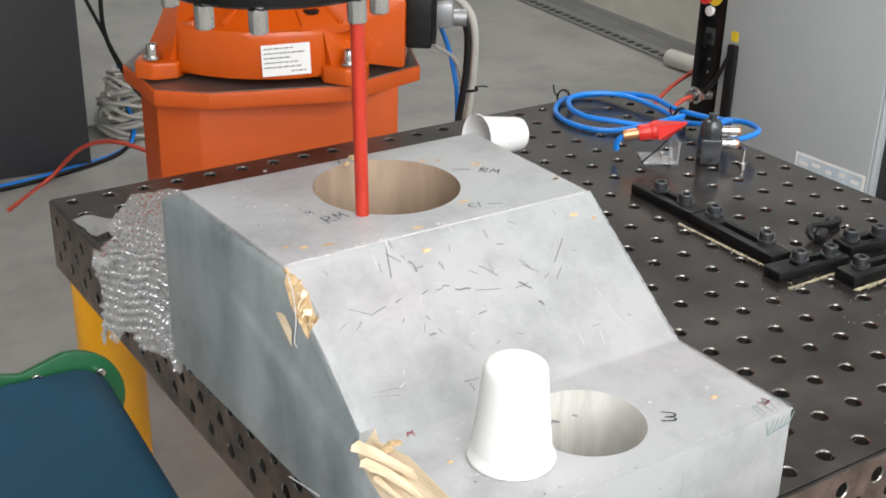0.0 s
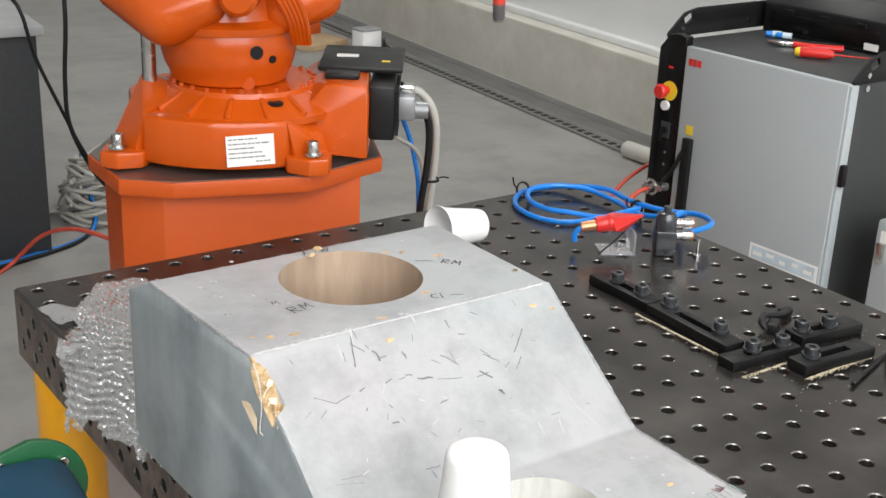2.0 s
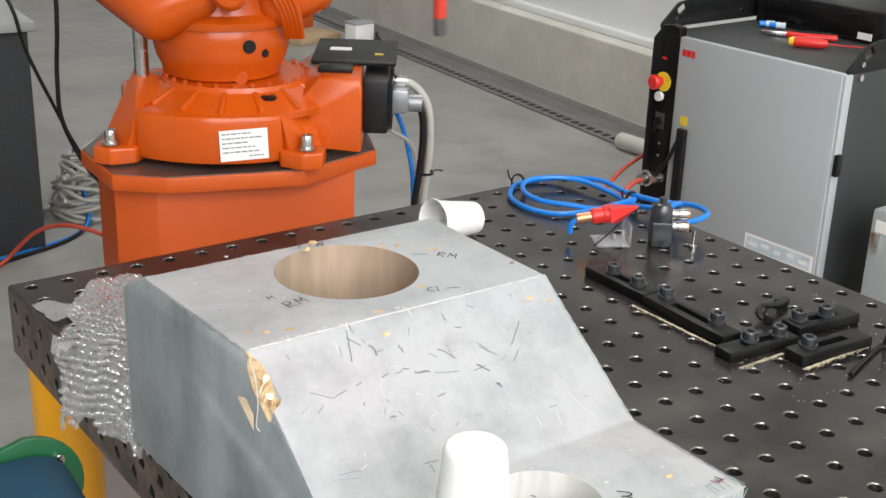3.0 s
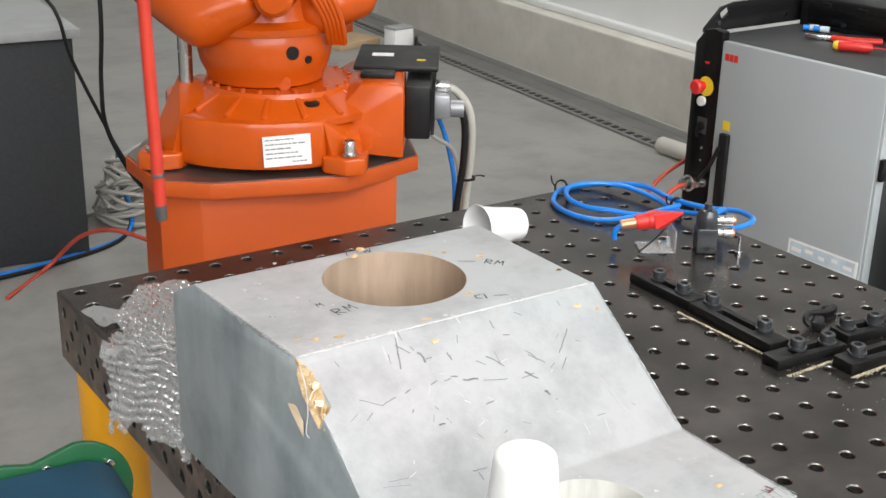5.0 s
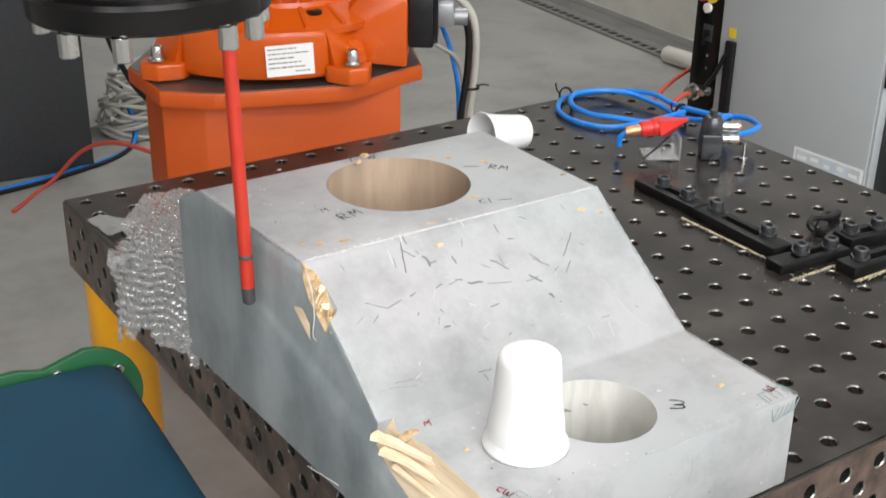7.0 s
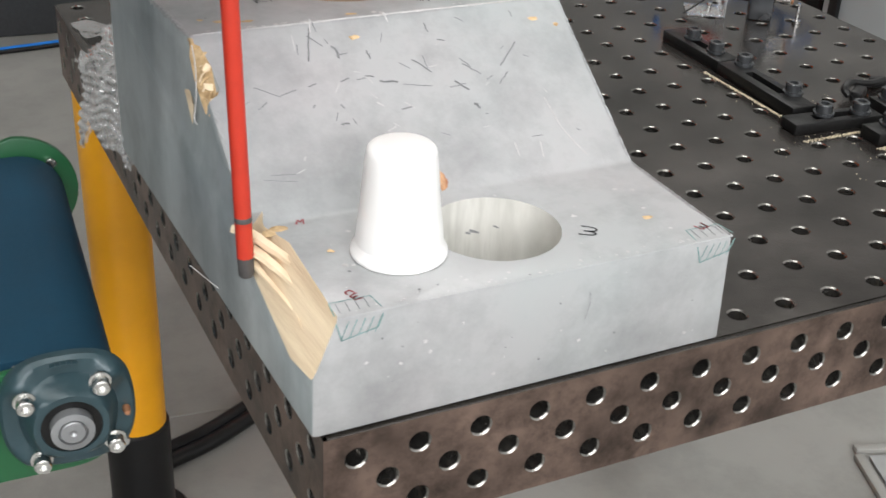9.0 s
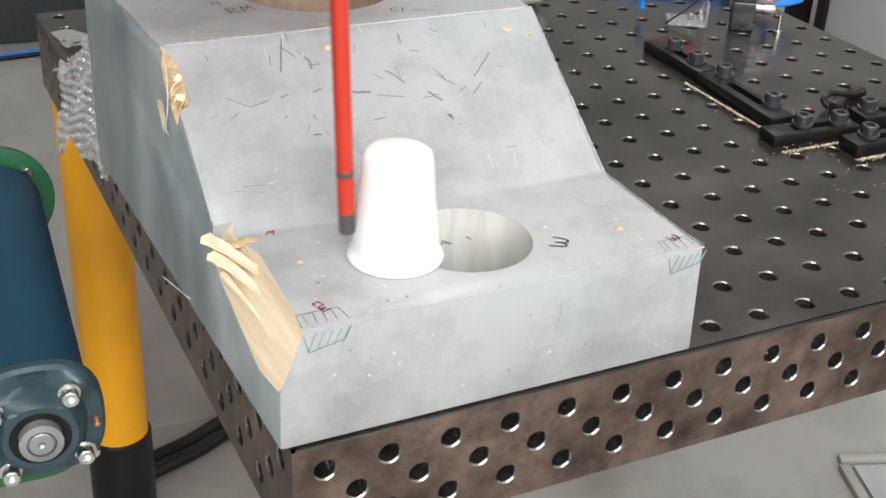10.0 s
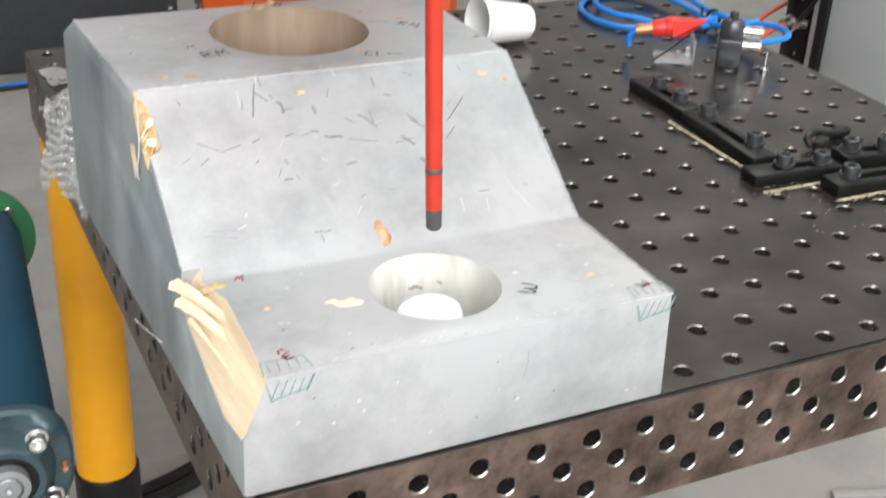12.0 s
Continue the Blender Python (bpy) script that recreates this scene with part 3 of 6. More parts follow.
    part("motor_hood", box(0.19, 0.24, 0.012, (0.29, 0.12, 0.184), 0.004), BLACK, motor)
    part("warning_label", box(0.05, 0.03, 0.001, (0.255, 0.12, 0.1907)), WHITE_LABEL, motor)
    part("yellow_label", box(0.02, 0.014, 0.001, (0.345, 0.07, 0.1907)), YELLOW_PLASTIC, motor)
    for k in range(5):
        part("cooling_fin", box(0.003, 0.19, 0.1, (0.368, 0.02, 0.105), m=Matrix.Translation((0.004 * k - 0.006, 0, 0))), BLACK, motor)
    part("connector", box(0.05, 0.075, 0.055, (0.39, 0.03, 0.1), 0.006), GREY_METAL, ROBOT, "grey cast cable connector").matrix_basis = BASE
    part("connector", box(0.045, 0.05, 0.02, (0.39, 0.05, 0.137), 0.006), CHROME, ROBOT).matrix_basis = BASE
    part("gland", cyl(0.02, 0.04, (0.405, 0.03, 0.09), 16, m=Matrix.Rotation(radians(90), 4, "Y")), GREY_METAL, ROBOT).matrix_basis = BASE
    tl = part("type_label", box(0.1, 0.0012, 0.066), WHITE_LABEL, ROBOT, "white paper label with lines of small print")
    tl.matrix_basis = BASE @ Matrix.Translation((0.078, -0.2358, 0.058)) @ Matrix.Rotation(radians(15), 4, "Z") @ Matrix.Rotation(radians(-2.5), 4, "Y")
    for k in range(6):
        w = (0.06, 0.085, 0.055, 0.07, 0.075, 0.03)[k]
        x = -0.045 + (0.055 if k == 5 else 0)
        end = x + w
        while x < end:
            s = min(rnd.uniform(0.005, 0.016), end - x)
            part("print_bar", box(s, 0.0006, 0.0026, (x + s / 2, -0.0009, 0.025 - 0.0098 * k)), SCUFF, tl)
            x += s + 0.0022


def robot_turret():
    at = BASE @ Matrix.Translation((0.0, 0.0, 0))
    bm = lathe([(0.0, 0.157), (0.118, 0.157), (0.128, 0.164), (0.132, 0.18), (0.142, 0.2), (0.148, 0.225), (0.147, 0.262), (0.135, 0.295), (0.122, 0.34), (0.12, 0.5), (0.0, 0.52)], 48)
    box(0.30, 0.22, 0.22, (-0.02, 0.06, 0.42), 0.05, 3, bm=bm)
    part("turret", bm, ORANGE, ROBOT, "rounded orange turret above the turntable", smooth=40).matrix_basis = at
    part("turret_brow", lathe([(0.13, 0.268), (0.152, 0.274), (0.155, 0.29), (0.12, 0.31)], 48), ORANGE, ROBOT).matrix_basis = at
    for name, spots in (("shoulder_housing", (((-0.03, -0.13, 0.345), 0.05), ((-0.11, -0.12, 0.312), 0.066), ((-0.2, -0.08, 0.38), 0.075), ((-0.25, -0.02, 0.52), 0.09), ((-0.08, 0.02, 0.55), 0.12))),
                        ("motor_housing", (((0.13, -0.05, 0.32), 0.05), ((0.2, -0.02, 0.345), 0.05), ((0.23, 0.04, 0.5), 0.07), ((0.1, 0.05, 0.5), 0.08)))):
        sh = bmesh.new()
        for p, r in spots:
            bmesh.ops.create_icosphere(sh, subdivisions=3, radius=r, matrix=Matrix.Translation(p))
        hull = bmesh.new()
        for v in sh.verts:
            hull.verts.new(v.co)
        sh.free()
        g = bmesh.ops.convex_hull(hull, input=hull.verts[:])
        bmesh.ops.delete(hull, geom=[e for e in g["geom_interior"] if isinstance(e, bmesh.types.BMVert)], context="VERTS")
        part(name, hull, ORANGE, ROBOT, smooth=60).matrix_basis = at
    mo = part("axis_motor", cyl(0.04, 0.12, (0, 0, 0), 28, bevel=0.01, m=Matrix.Rotation(radians(90), 4, "X")), ORANGE, ROBOT)
    mo.matrix_basis = at @ Matrix.Translation((0.05, -0.08, 0.365))
    # made-up drum above the visible turret, there to cast shade on it
    shade_drum = cyl(0.2, 0.4, (0, 0, -0.2), 40, bevel=0.03, m=Matrix())
    part("shoulder_shade_drum", shade_drum, ORANGE, ROBOT, "large round orange drum added out of view to shade the turret", smooth=40).matrix_basis = at @ Matrix.Translation((-0.02, -0.06, 0.64)) @ Matrix.Rotation(radians(90), 4, "Y")
    spring = part("balancing_cylinder", cyl(0.0155, 0.16, (-0.165, -0.06, 0.14), 24, bevel=0.002), CHROME, ROBOT, "polished steel balancing cylinder")
    spring.matrix_basis = at
    part("cylinder_rod", cyl(0.006, 0.2, (-0.125, 0.01, 0.155), 12), CHROME, spring)
    part("cylinder_rod", cyl(0.006, 0.2, (-0.11, 0.03, 0.155), 12), CHROME, spring)
    for x, z, r in ((0.078, 0.24, 0.0145), (0.108, 0.222, 0.0085)):
        d = Vector((x, -math.sqrt(max(0.0, 0.1475 ** 2 - x * x)), z))
        p = part("port_hole", lathe([(0, 0.003), (r, 0.003), (r, -0.004), (r * 1.2, -0.006)], 18), BLACK, ROBOT)
        p.matrix_basis = at @ Matrix.Translation(d) @ Vector((d.x, d.y, 0)).to_track_quat("Z", "Y").to_matrix().to_4x4()
    part("notch", cyl(0.015, 0.012, (0.058, -0.108, 0.172), 18, m=Matrix.Rotation(radians(90), 4, "X")), ORANGE_P, ROBOT).matrix_basis = at
    for k in range(5):
        part("arm_hose", tube([(0.075 + 0.011 * k, -0.09, 0.48), (0.11 + 0.011 * k, -0.115, 0.38), (0.142 + 0.009 * k, -0.098, 0.31), (0.15 + 0.008 * k, -0.06, 0.25)], 0.0065, 8), ORANGE, ROBOT).matrix_basis = at


robot_pedestal()
robot_base()
robot_turret()
SHOULDER = Vector((0.72, 1.861, 1.324))


def robot_arms():
    # mostly out of view; built extra broad so they shade what lies below
    lower = part("lower_arm", prism([(-0.13, -0.12), (0.13, -0.12), (0.1, 0.5), (0.12, 1.02), (-0.12, 1.02), (-0.1, 0.5)], 0.2, (0, 0, -0.1), 0.02), ORANGE, ROBOT)
    upper = part("forearm", prism([(-0.15, -0.34), (0.15, -0.34), (0.15, 0.2), (0.075, 0.98), (-0.075, 0.98), (-0.15, 0.2)], 0.26, (0, 0, -0.13), 0.03), ORANGE, ROBOT)
    return lower, upper


LOWER_ARM, FOREARM = robot_arms()
ROD_OFF = Vector((0.03, -0.0916, 0))


def robot_wrist():
    """The wrist's space has its origin at the tip of the rod."""
    base = -ROD_OFF
    w = part("wrist", lathe([(0, 0.309), (0.086, 0.309), (0.088, 0.313), (0.088, 0.352), (0.0965, 0.356), (0.0965, 0.41), (0.09, 0.425), (0.08, 0.45), (0.08, 0.59), (0.06, 0.61), (0, 0.61)], 48, Matrix.Translation(base)), ORANGE, ROBOT, "orange robot wrist above the tool flange")
    part("scale_plate", box(0.024, 0.001, 0.013, (base.x - 0.018, base.y - 0.0882, 0.3225)), GREY_METAL, w)
    fl = part("tool_flange", lathe([(0, 0.259), (0.101, 0.259), (0.105, 0.262), (0.106, 0.281), (0.103, 0.285), (0.089, 0.286), (0.0875, 0.296), (0.0885, 0.2975), (0.0885, 0.308), (0.0, 0.309)], 64, Matrix.Translation(base)), BLACK_PAINT, w, "glossy black two-step tool flange")
    a0 = math.atan2(ROD_OFF.y, ROD_OFF.x)
    for turn in (0, -54, -84, -140, -190, 23, 60, 115):
        a = a0 + radians(turn)
        part("flange_bolt", cyl(0.0085, 0.022, (base.x + 0.0964 * math.cos(a), base.y + 0.0964 * math.sin(a), 0.238), 10, bevel=0.0015), CHROME, fl)
    rod = part("rod", cyl(0.0062, 0.229, (0, 0, 0.0165), 24), ROD_RED, w, "long thin red coated rod pointing down")
    part("rod_collar", lathe([(0.0061, 0.045), (0.0064, 0.0455), (0.0064, 0.049), (0.0061, 0.0495)], 24), ROD_TIP, rod)
    part("rod_tip", lathe([(0, 0), (0.0045, 0), (0.0058, 0.002), (0.0061, 0.0165), (0, 0.0165)], 24), ROD_TIP, rod, "dark worn tip")
    return w


WRIST = robot_wrist()


# ---- marks and damage on the block ----
SLOPE = (Vector((0, BY_S1 - BY_S0, TOPZ - LOWZ))).normalized()
SLOPE_N = Vector((0, -SLOPE.z, SLOPE.y))


def on_face(face, a, b, lift=0.0004):
    if face == "slope":
        return Vector((a, BY_S0, LOWZ)) + SLOPE * b + SLOPE_N * lift
    if face == "top":
        return Vector((a, b, TOPZ + lift))
    if face == "low":
        return Vector((a, b, LOWZ + lift))
    if face == "front":
        return Vector((a, -0.003 - lift, b))
    return Vector((left_x(a) - lift, a, b))


def stroke(bm, face, pts, width, lift=0.0004):
    """A pen stroke or scratch: a thin ribbon on a face of the block."""
    for k in range(len(pts) - 1):
        (a, b), (c, d) = pts[k], pts[k + 1]
        n = math.hypot(c - a, d - b) or 1
        ox, oy = -(d - b) / n * width / 2, (c - a) / n * width / 2
        ex, ey = (c - a) / n * width * 0.3, (d - b) / n * width * 0.3
        bm.faces.new([bm.verts.new(on_face(face, u, v, lift)) for u, v in ((a + ox - ex, b + oy - ey), (c + ox + ex, d + oy + ey), (c - ox + ex, d - oy + ey), (a - ox - ex, b - oy - ey))])


def blot(bm, face, a, b, r, lift=0.0004, squash=1.0, high=0.0):
    """An uneven small patch or a raised chip."""
    n = 9
    mid = bm.verts.new(on_face(face, a, b, lift + high))
    ring = []
    for k in range(n):
        w = 2 * math.pi * k / n
        q = r * rnd.uniform(0.55, 1.15)
        ring.append(bm.verts.new(on_face(face, a + q * math.cos(w), b + squash * q * math.sin(w), lift)))
    for k in range(n):
        bm.faces.new((mid, ring[k], ring[(k + 1) % n]))


def torn_edge(bm, p, q, one, two, n, width, amp):
    """An uneven lip of paint along an edge; one and two run along its two faces."""
    out = -(one + two).normalized()
    rows = []
    for k in range(n + 1):
        c = p.lerp(q, k / n)
        big = 0.6 + 0.8 * abs(noise.noise(c * 45))
        w1, w2 = width * big * rnd.uniform(0.5, 1.4), width * big * rnd.uniform(0.5, 1.4)
        rows.append([bm.verts.new(v) for v in (c + one * w1 - two * 0.0002, c + one * w1 * 0.45 - two * amp * rnd.uniform(0.1, 0.8), c + out * amp * rnd.uniform(-0.9, 0.6), c + two * w2 * 0.45 - one * amp * rnd.uniform(0.1, 0.8), c + two * w2 - one * 0.0002)])
    for a, b in zip(rows, rows[1:]):
        for k in range(4):
            bm.faces.new((a[k], b[k], b[k + 1], a[k + 1]))


def block_marks():
    ink, red, green, scuff, pale, chips = (bmesh.new() for _ in range(6))
    # dark gouges and pencil scratches across the slope
    gouges = ((0.088, 0.163, 0.079, 0.133, 0.0013), (0.084, 0.156, 0.095, 0.145, 0.0011), (0.093, 0.159, 0.092, 0.168, 0.0011), (0.103, 0.143, 0.106, 0.133, 0.0029), (0.107, 0.136, 0.113, 0.136, 0.0011),
              (0.122, 0.113, 0.129, 0.112, 0.0014), (0.133, 0.107, 0.147, 0.104, 0.0018), (0.166, 0.123, 0.18, 0.109, 0.0017), (0.198, 0.098, 0.207, 0.089, 0.0017), (0.191, 0.093, 0.206, 0.094, 0.0011),
              (0.21, 0.113, 0.223, 0.101, 0.0014), (0.188, 0.155, 0.189, 0.147, 0.0014), (0.265, 0.127, 0.243, 0.107, 0.0017), (0.248, 0.1, 0.236, 0.09, 0.0011), (0.208, 0.075, 0.21, 0.071, 0.0023),
              (0.089, 0.073, 0.095, 0.073, 0.0017), (0.1, 0.025, 0.114, 0.024, 0.0011), (0.105, 0.022, 0.106, 0.015, 0.0011))
    pencil = ((0.074, 0.149, 0.072, 0.14, 0.0009), (0.029, 0.115, 0.047, 0.105, 0.0011), (0.047, 0.105, 0.062, 0.109, 0.0009), (0.073, 0.11, 0.079, 0.112, 0.0011), (0.1, 0.111, 0.108, 0.113, 0.0011),
              (0.114, 0.111, 0.121, 0.111, 0.0011), (0.152, 0.101, 0.176, 0.096, 0.0007), (0.177, 0.125, 0.177, 0.112, 0.0011), (0.209, 0.118, 0.216, 0.109, 0.0009), (0.218, 0.158, 0.224, 0.153, 0.0011),
              (0.022, 0.039, 0.043, 0.037, 0.0006), (0.015, 0.036, 0.04, 0.031, 0.0006), (0.098, 0.151, 0.1, 0.147, 0.0014), (0.13, 0.136, 0.131, 0.128, 0.0014), (0.27, 0.158, 0.271, 0.153, 0.0011), (0.023, 0.155, 0.024, 0.15, 0.0011))
    for a, b, a2, b2, w in gouges + pencil:
        pts = [(a + (a2 - a) * k / 4 + rnd.uniform(-1, 1) * w * 0.4, b + (b2 - b) * k / 4 + rnd.uniform(-1, 1) * w * 0.4) for k in range(5)]
        stroke(scuff, "slope", pts, w * rnd.uniform(0.65, 1.05))
    for _ in range(38):
        a, b, ln, ang = rnd.uniform(0.01, 0.3), rnd.betavariate(2.2, 1.6) * 0.15, rnd.uniform(0.002, 0.01), rnd.uniform(-70, 70)
        c, s = math.cos(radians(ang)) * ln, math.sin(radians(ang)) * ln
        stroke(scuff if rnd.random() < 0.6 else pale, "slope", [(a, b), (a + c, b + s)], rnd.uniform(0.0004, 0.0011))
    for pts in (((0.272, 0.071), (0.277, 0.042), (0.284, 0.026), (0.291, 0.013)), ((0.23, 0.034), (0.23, 0.022)), ((0.253, 0.031), (0.251, 0.018)), ((0.091, 0.171), (0.087, 0.155)), ((0.072, 0.158), (0.071, 0.144)), ((0.156, 0.17), (0.157, 0.161))):
        stroke(pale, "slope", pts, 0.0011)
    # hand lettered marks round the holes
    def letters(bm, face, a, b, size, turn, glyphs, w=0.0011):
        c, s = math.cos(radians(turn)), math.sin(radians(turn))
        for n, g in enumerate(glyphs):
            for line in g:
                stroke(bm, face, [(a + size * (c * (u + 0.9 * n) - s * v), b + size * (s * (u + 0.9 * n) + c * v)) for u, v in line], w)
    R = [[(0, 0), (0, 1), (0.5, 0.9), (0.5, 0.6), (0, 0.5), (0.6, 0)]]
    M = [[(0, 0), (0.1, 1), (0.35, 0.4), (0.6, 1), (0.7, 0)]]
    I = [[(0.1, 0), (0.1, 1)]]
    W = [[(0, 1), (0.0, 0.5), (0.06, 0.2), (0.18, 0.06), (0.32, 0.1), (0.42, 0.3), (0.45, 0.7), (0.48, 0.3), (0.58, 0.08), (0.74, 0.02), (0.9, 0.15), (0.98, 0.5), (1.0, 0.9)]]
    DASH = [[(0, 0.5), (1.2, 0.45)]]
    C = [[(0.6, 0.9), (0.1, 0.8), (0.1, 0.2), (0.6, 0.1)]]
    letters(ink, "top", 0.066, 0.327, 0.014, 8, (R, M))
    letters(ink, "top", 0.178, 0.461, 0.011, 160, (M,))
    letters(ink, "top", 0.155, 0.452, 0.016, 70, (DASH,))
    letters(ink, "top", 0.235, 0.377, 0.014, -30, (DASH,))
    letters(ink, "top", 0.258, 0.365, 0.012, -50, (R, M))
    letters(ink, "top", 0.196, 0.292, 0.011, -20, (C, I, DASH))
    letters(ink, "top", 0.058, 0.352, 0.009, 0, (M,), 0.0008)
    letters(ink, "low", 0.231, 0.033, 0.0135, 56, (W,), 0.0016)
    letters(red, "low", 0.028, 0.13, 0.008, -20, (M,), 0.0011)
    letters(red, "low", 0.024, 0.026, 0.007, -70, (C, W), 0.0012)
    letters(red, "low", 0.313, 0.012, 0.008, 20, (W, I), 0.0012)
    for x in (0.008, 0.298):
        stroke(green, "front", [(x, LOWZ - 0.004), (x + 0.004, LOWZ - 0.018), (x + 0.03, LOWZ - 0.013), (x + 0.034, LOWZ - 0.003)], 0.0009)
        for k in range(5):
            stroke(green, "front", [(x + 0.004 + 0.006 * k, LOWZ - 0.016), (x + 0.009 + 0.006 * k, LOWZ - 0.004)], 0.0007)
        stroke(green, "low", [(x, 0.0), (x + 0.002, 0.016), (x + 0.032, 0.016), (x + 0.034, 0.0)], 0.0009)
        for k in range(4):
            stroke(scuff, "low", [(x + 0.005 + 0.007 * k, 0.002), (x + 0.006 + 0.007 * k, 0.014)], 0.0006)
    stroke(scuff, "front", [(0.204, 0.903), (0.207, 0.916), (0.206, 0.925)], 0.0004)
    for a, b in ((0.074, 0.915), (0.056, 0.901), (0.078, 0.905), (0.03, 0.908), (0.298, 0.868), (0.2, 0.885), (0.13, 0.873)):
        blot(pale, "front", a, b, 0.0018)
    # bright dents and bare wood chips
    for a, b in ((0.034, 0.354), (0.052, 0.383), (0.06, 0.354), (0.033, 0.435), (0.036, 0.432), (0.015, 0.421), (0.017, 0.426), (0.073, 0.473), (0.068, 0.452), (0.259, 0.439), (0.27, 0.423), (0.072, 0.35), (0.155, 0.273), (0.15, 0.276), (0.313, 0.311), (0.02, 0.4), (0.024, 0.395)):
        blot(pale, "top", a, b, rnd.uniform(0.0012, 0.003))
    for a, b in ((0.06, 0.106), (0.077, 0.123), (0.291, 0.024), (0.038, 0.061), (0.045, 0.058), (0.287, 0.096), (0.231, 0.067), (0.084, 0.135), (0.08, 0.03), (0.29, 0.06), (0.3, 0.09), (0.04, 0.06), (0.143, 0.009), (0.24, 0.004), (0.2, 0.006), (0.19, 0.12)):
        blot(pale, "low", a, b, rnd.uniform(0.001, 0.0028))
    for a, b, r, sq in ((0.268, 0.385, 0.007, 0.6), (0.2, 0.308, 0.009, 0.4), (0.022, 0.292, 0.0055, 0.7), (0.043, 0.286, 0.008, 0.4), (0.313, 0.311, 0.004, 1), (0.24, 0.411, 0.004, 1), (0.225, 0.42, 0.005, 0.7), (0.13, 0.277, 0.007, 0.5), (0.008, 0.3, 0.003, 1)):
        blot(chips, "top", a, b, r, squash=sq)
    for a, b, r, sq in ((0.124, 0.15, 0.005, 0.6), (0.29, 0.148, 0.005, 0.6), (0.31, 0.14, 0.003, 1)):
        blot(chips, "slope", a, b, r, squash=sq, high=0.002)
    for a, b, r, sq in ((0.284, 0.045, 0.005, 0.6), (0.037, 0.083, 0.0035, 1.0), (0.012, 0.128, 0.009, 0.6), (0.004, 0.124, 0.007, 0.8)):
        blot(chips, "low", a, b, r, squash=sq, high=0.0015)
    for name, bm, m in (("ink_mark", ink, INK), ("red_mark", red, RED_INK), ("green_mark", green, GREEN_INK), ("scuff", scuff, SCUFF), ("paint_chip", pale, PALE_CHIP), ("wood_chip", chips, KNOT_WOOD)):
        tagged(part(name, bm, m, BLOCK), kind="stuff")
    # frayed crest between top and slope
    fray = bmesh.new()
    for _ in range(40):
        x = rnd.uniform(0, 0.31) if rnd.random() < 0.5 else rnd.uniform(0, 0.1)
        blot(fray, "top", x, BY_S1 + rnd.uniform(0, 0.006), rnd.uniform(0.0006, 0.003), squash=0.6, high=rnd.uniform(0, 0.0005))
    torn_edge(fray, Vector((-0.006, BY_S1, TOPZ)), Vector((0.315, BY_S1, TOPZ)), Vector((0, 1, 0)), -SLOPE, 150, 0.0013, 0.0007)
    for _ in range(40):
        blot(fray, "low", rnd.uniform(0.012, 0.33), rnd.uniform(0, 0.004) if rnd.random() < 0.6 else rnd.uniform(0, 0.02), rnd.uniform(0.0005, 0.0016), squash=0.7, high=rnd.uniform(0, 0.0008))
    tagged(part("frayed_paint", fray, PALE_CHIP, BLOCK, smooth=None), kind="stuff")
    rough = bmesh.new()                                      # uneven paint along the long edges
    left, down, up = Vector((1, 0, 0)), Vector((0, 0, -1)), Vector((0, 0, 1))
    torn_edge(rough, Vector((left_x(BY_S1), BY_S1 + 0.003, TOPZ)), Vector((left_x(BY_B), BY_B, TOPZ)), left, down, 70, 0.005, 0.0008)
    torn_edge(rough, Vector((BX0, BY_S0 + 0.012, LOWZ + 0.0095)), Vector((BX0, 0.214, LOWZ + 0.0613)), left, -SLOPE_N, 30, 0.004, 0.0006)
    torn_edge(rough, Vector((0.022, -0.003, LOWZ)), Vector((right_x(LOWZ), -0.003, LOWZ)), Vector((0, 1, 0)), down, 130, 0.0018, 0.0003)
    torn_edge(rough, Vector((right_x(LOWZ), -0.003, LOWZ)), Vector((right_x(LOWZ), BY_S0, LOWZ)), -left, down, 50, 0.002, 0.0004)
    torn_edge(rough, Vector((right_x(LOWZ), BY_S0, LOWZ)), Vector((BX1T, BY_S1, TOPZ)), -left, -SLOPE_N, 50, 0.002, 0.0004)
    tagged(part("worn_edge", rough, GREY_PAINT, BLOCK, smooth=None), kind="stuff")
    # long splinters on the broken edge
    for wide, pts in ((0.0075, ((-0.016, 0.139, 0.95), (-0.006, 0.119, 0.9485), (0.005, 0.09, 0.9455), (0.0135, 0.055, 0.943), (0.019, 0.02, 0.942))),
                      (0.0075, ((-0.0155, 0.127, 0.941), (-0.007, 0.109, 0.94), (0.001, 0.084, 0.937), (0.008, 0.05, 0.9335), (0.013, 0.018, 0.931))),
                      (0.004, ((-0.0105, 0.117, 0.9305), (-0.006, 0.09, 0.927), (0.0, 0.05, 0.9215), (0.004, 0.015, 0.9175)))):
        sliver, rows = bmesh.new(), []
        for k, p in enumerate(spline(pts, 5)):
            f = k / (5 * (len(pts) - 1))
            w = wide * (1 - 0.75 * f) * rnd.uniform(0.9, 1.1)
            c = Vector(p) + Vector((0, 0, rnd.uniform(-0.0004, 0.0004)))
            rows.append([sliver.verts.new(c + q) for q in (Vector((-0.55 * w, -0.1 * w, -0.35 * w)), Vector((-0.35 * w, 0, 0.25 * w)), Vector((0.5 * w, 0.1 * w, 0.45 * w)), Vector((0.55 * w, 0, -0.3 * w)))])
        for a, b in zip(rows, rows[1:]):
            for k in range(4):
                sliver.faces.new((a[k], a[(k + 1) % 4], b[(k + 1) % 4], b[k]))
        sliver.faces.new(rows[0][::-1])
        sliver.faces.new(rows[-1])
        part("splinter", sliver, RAW_WOOD, BLOCK, smooth=25)
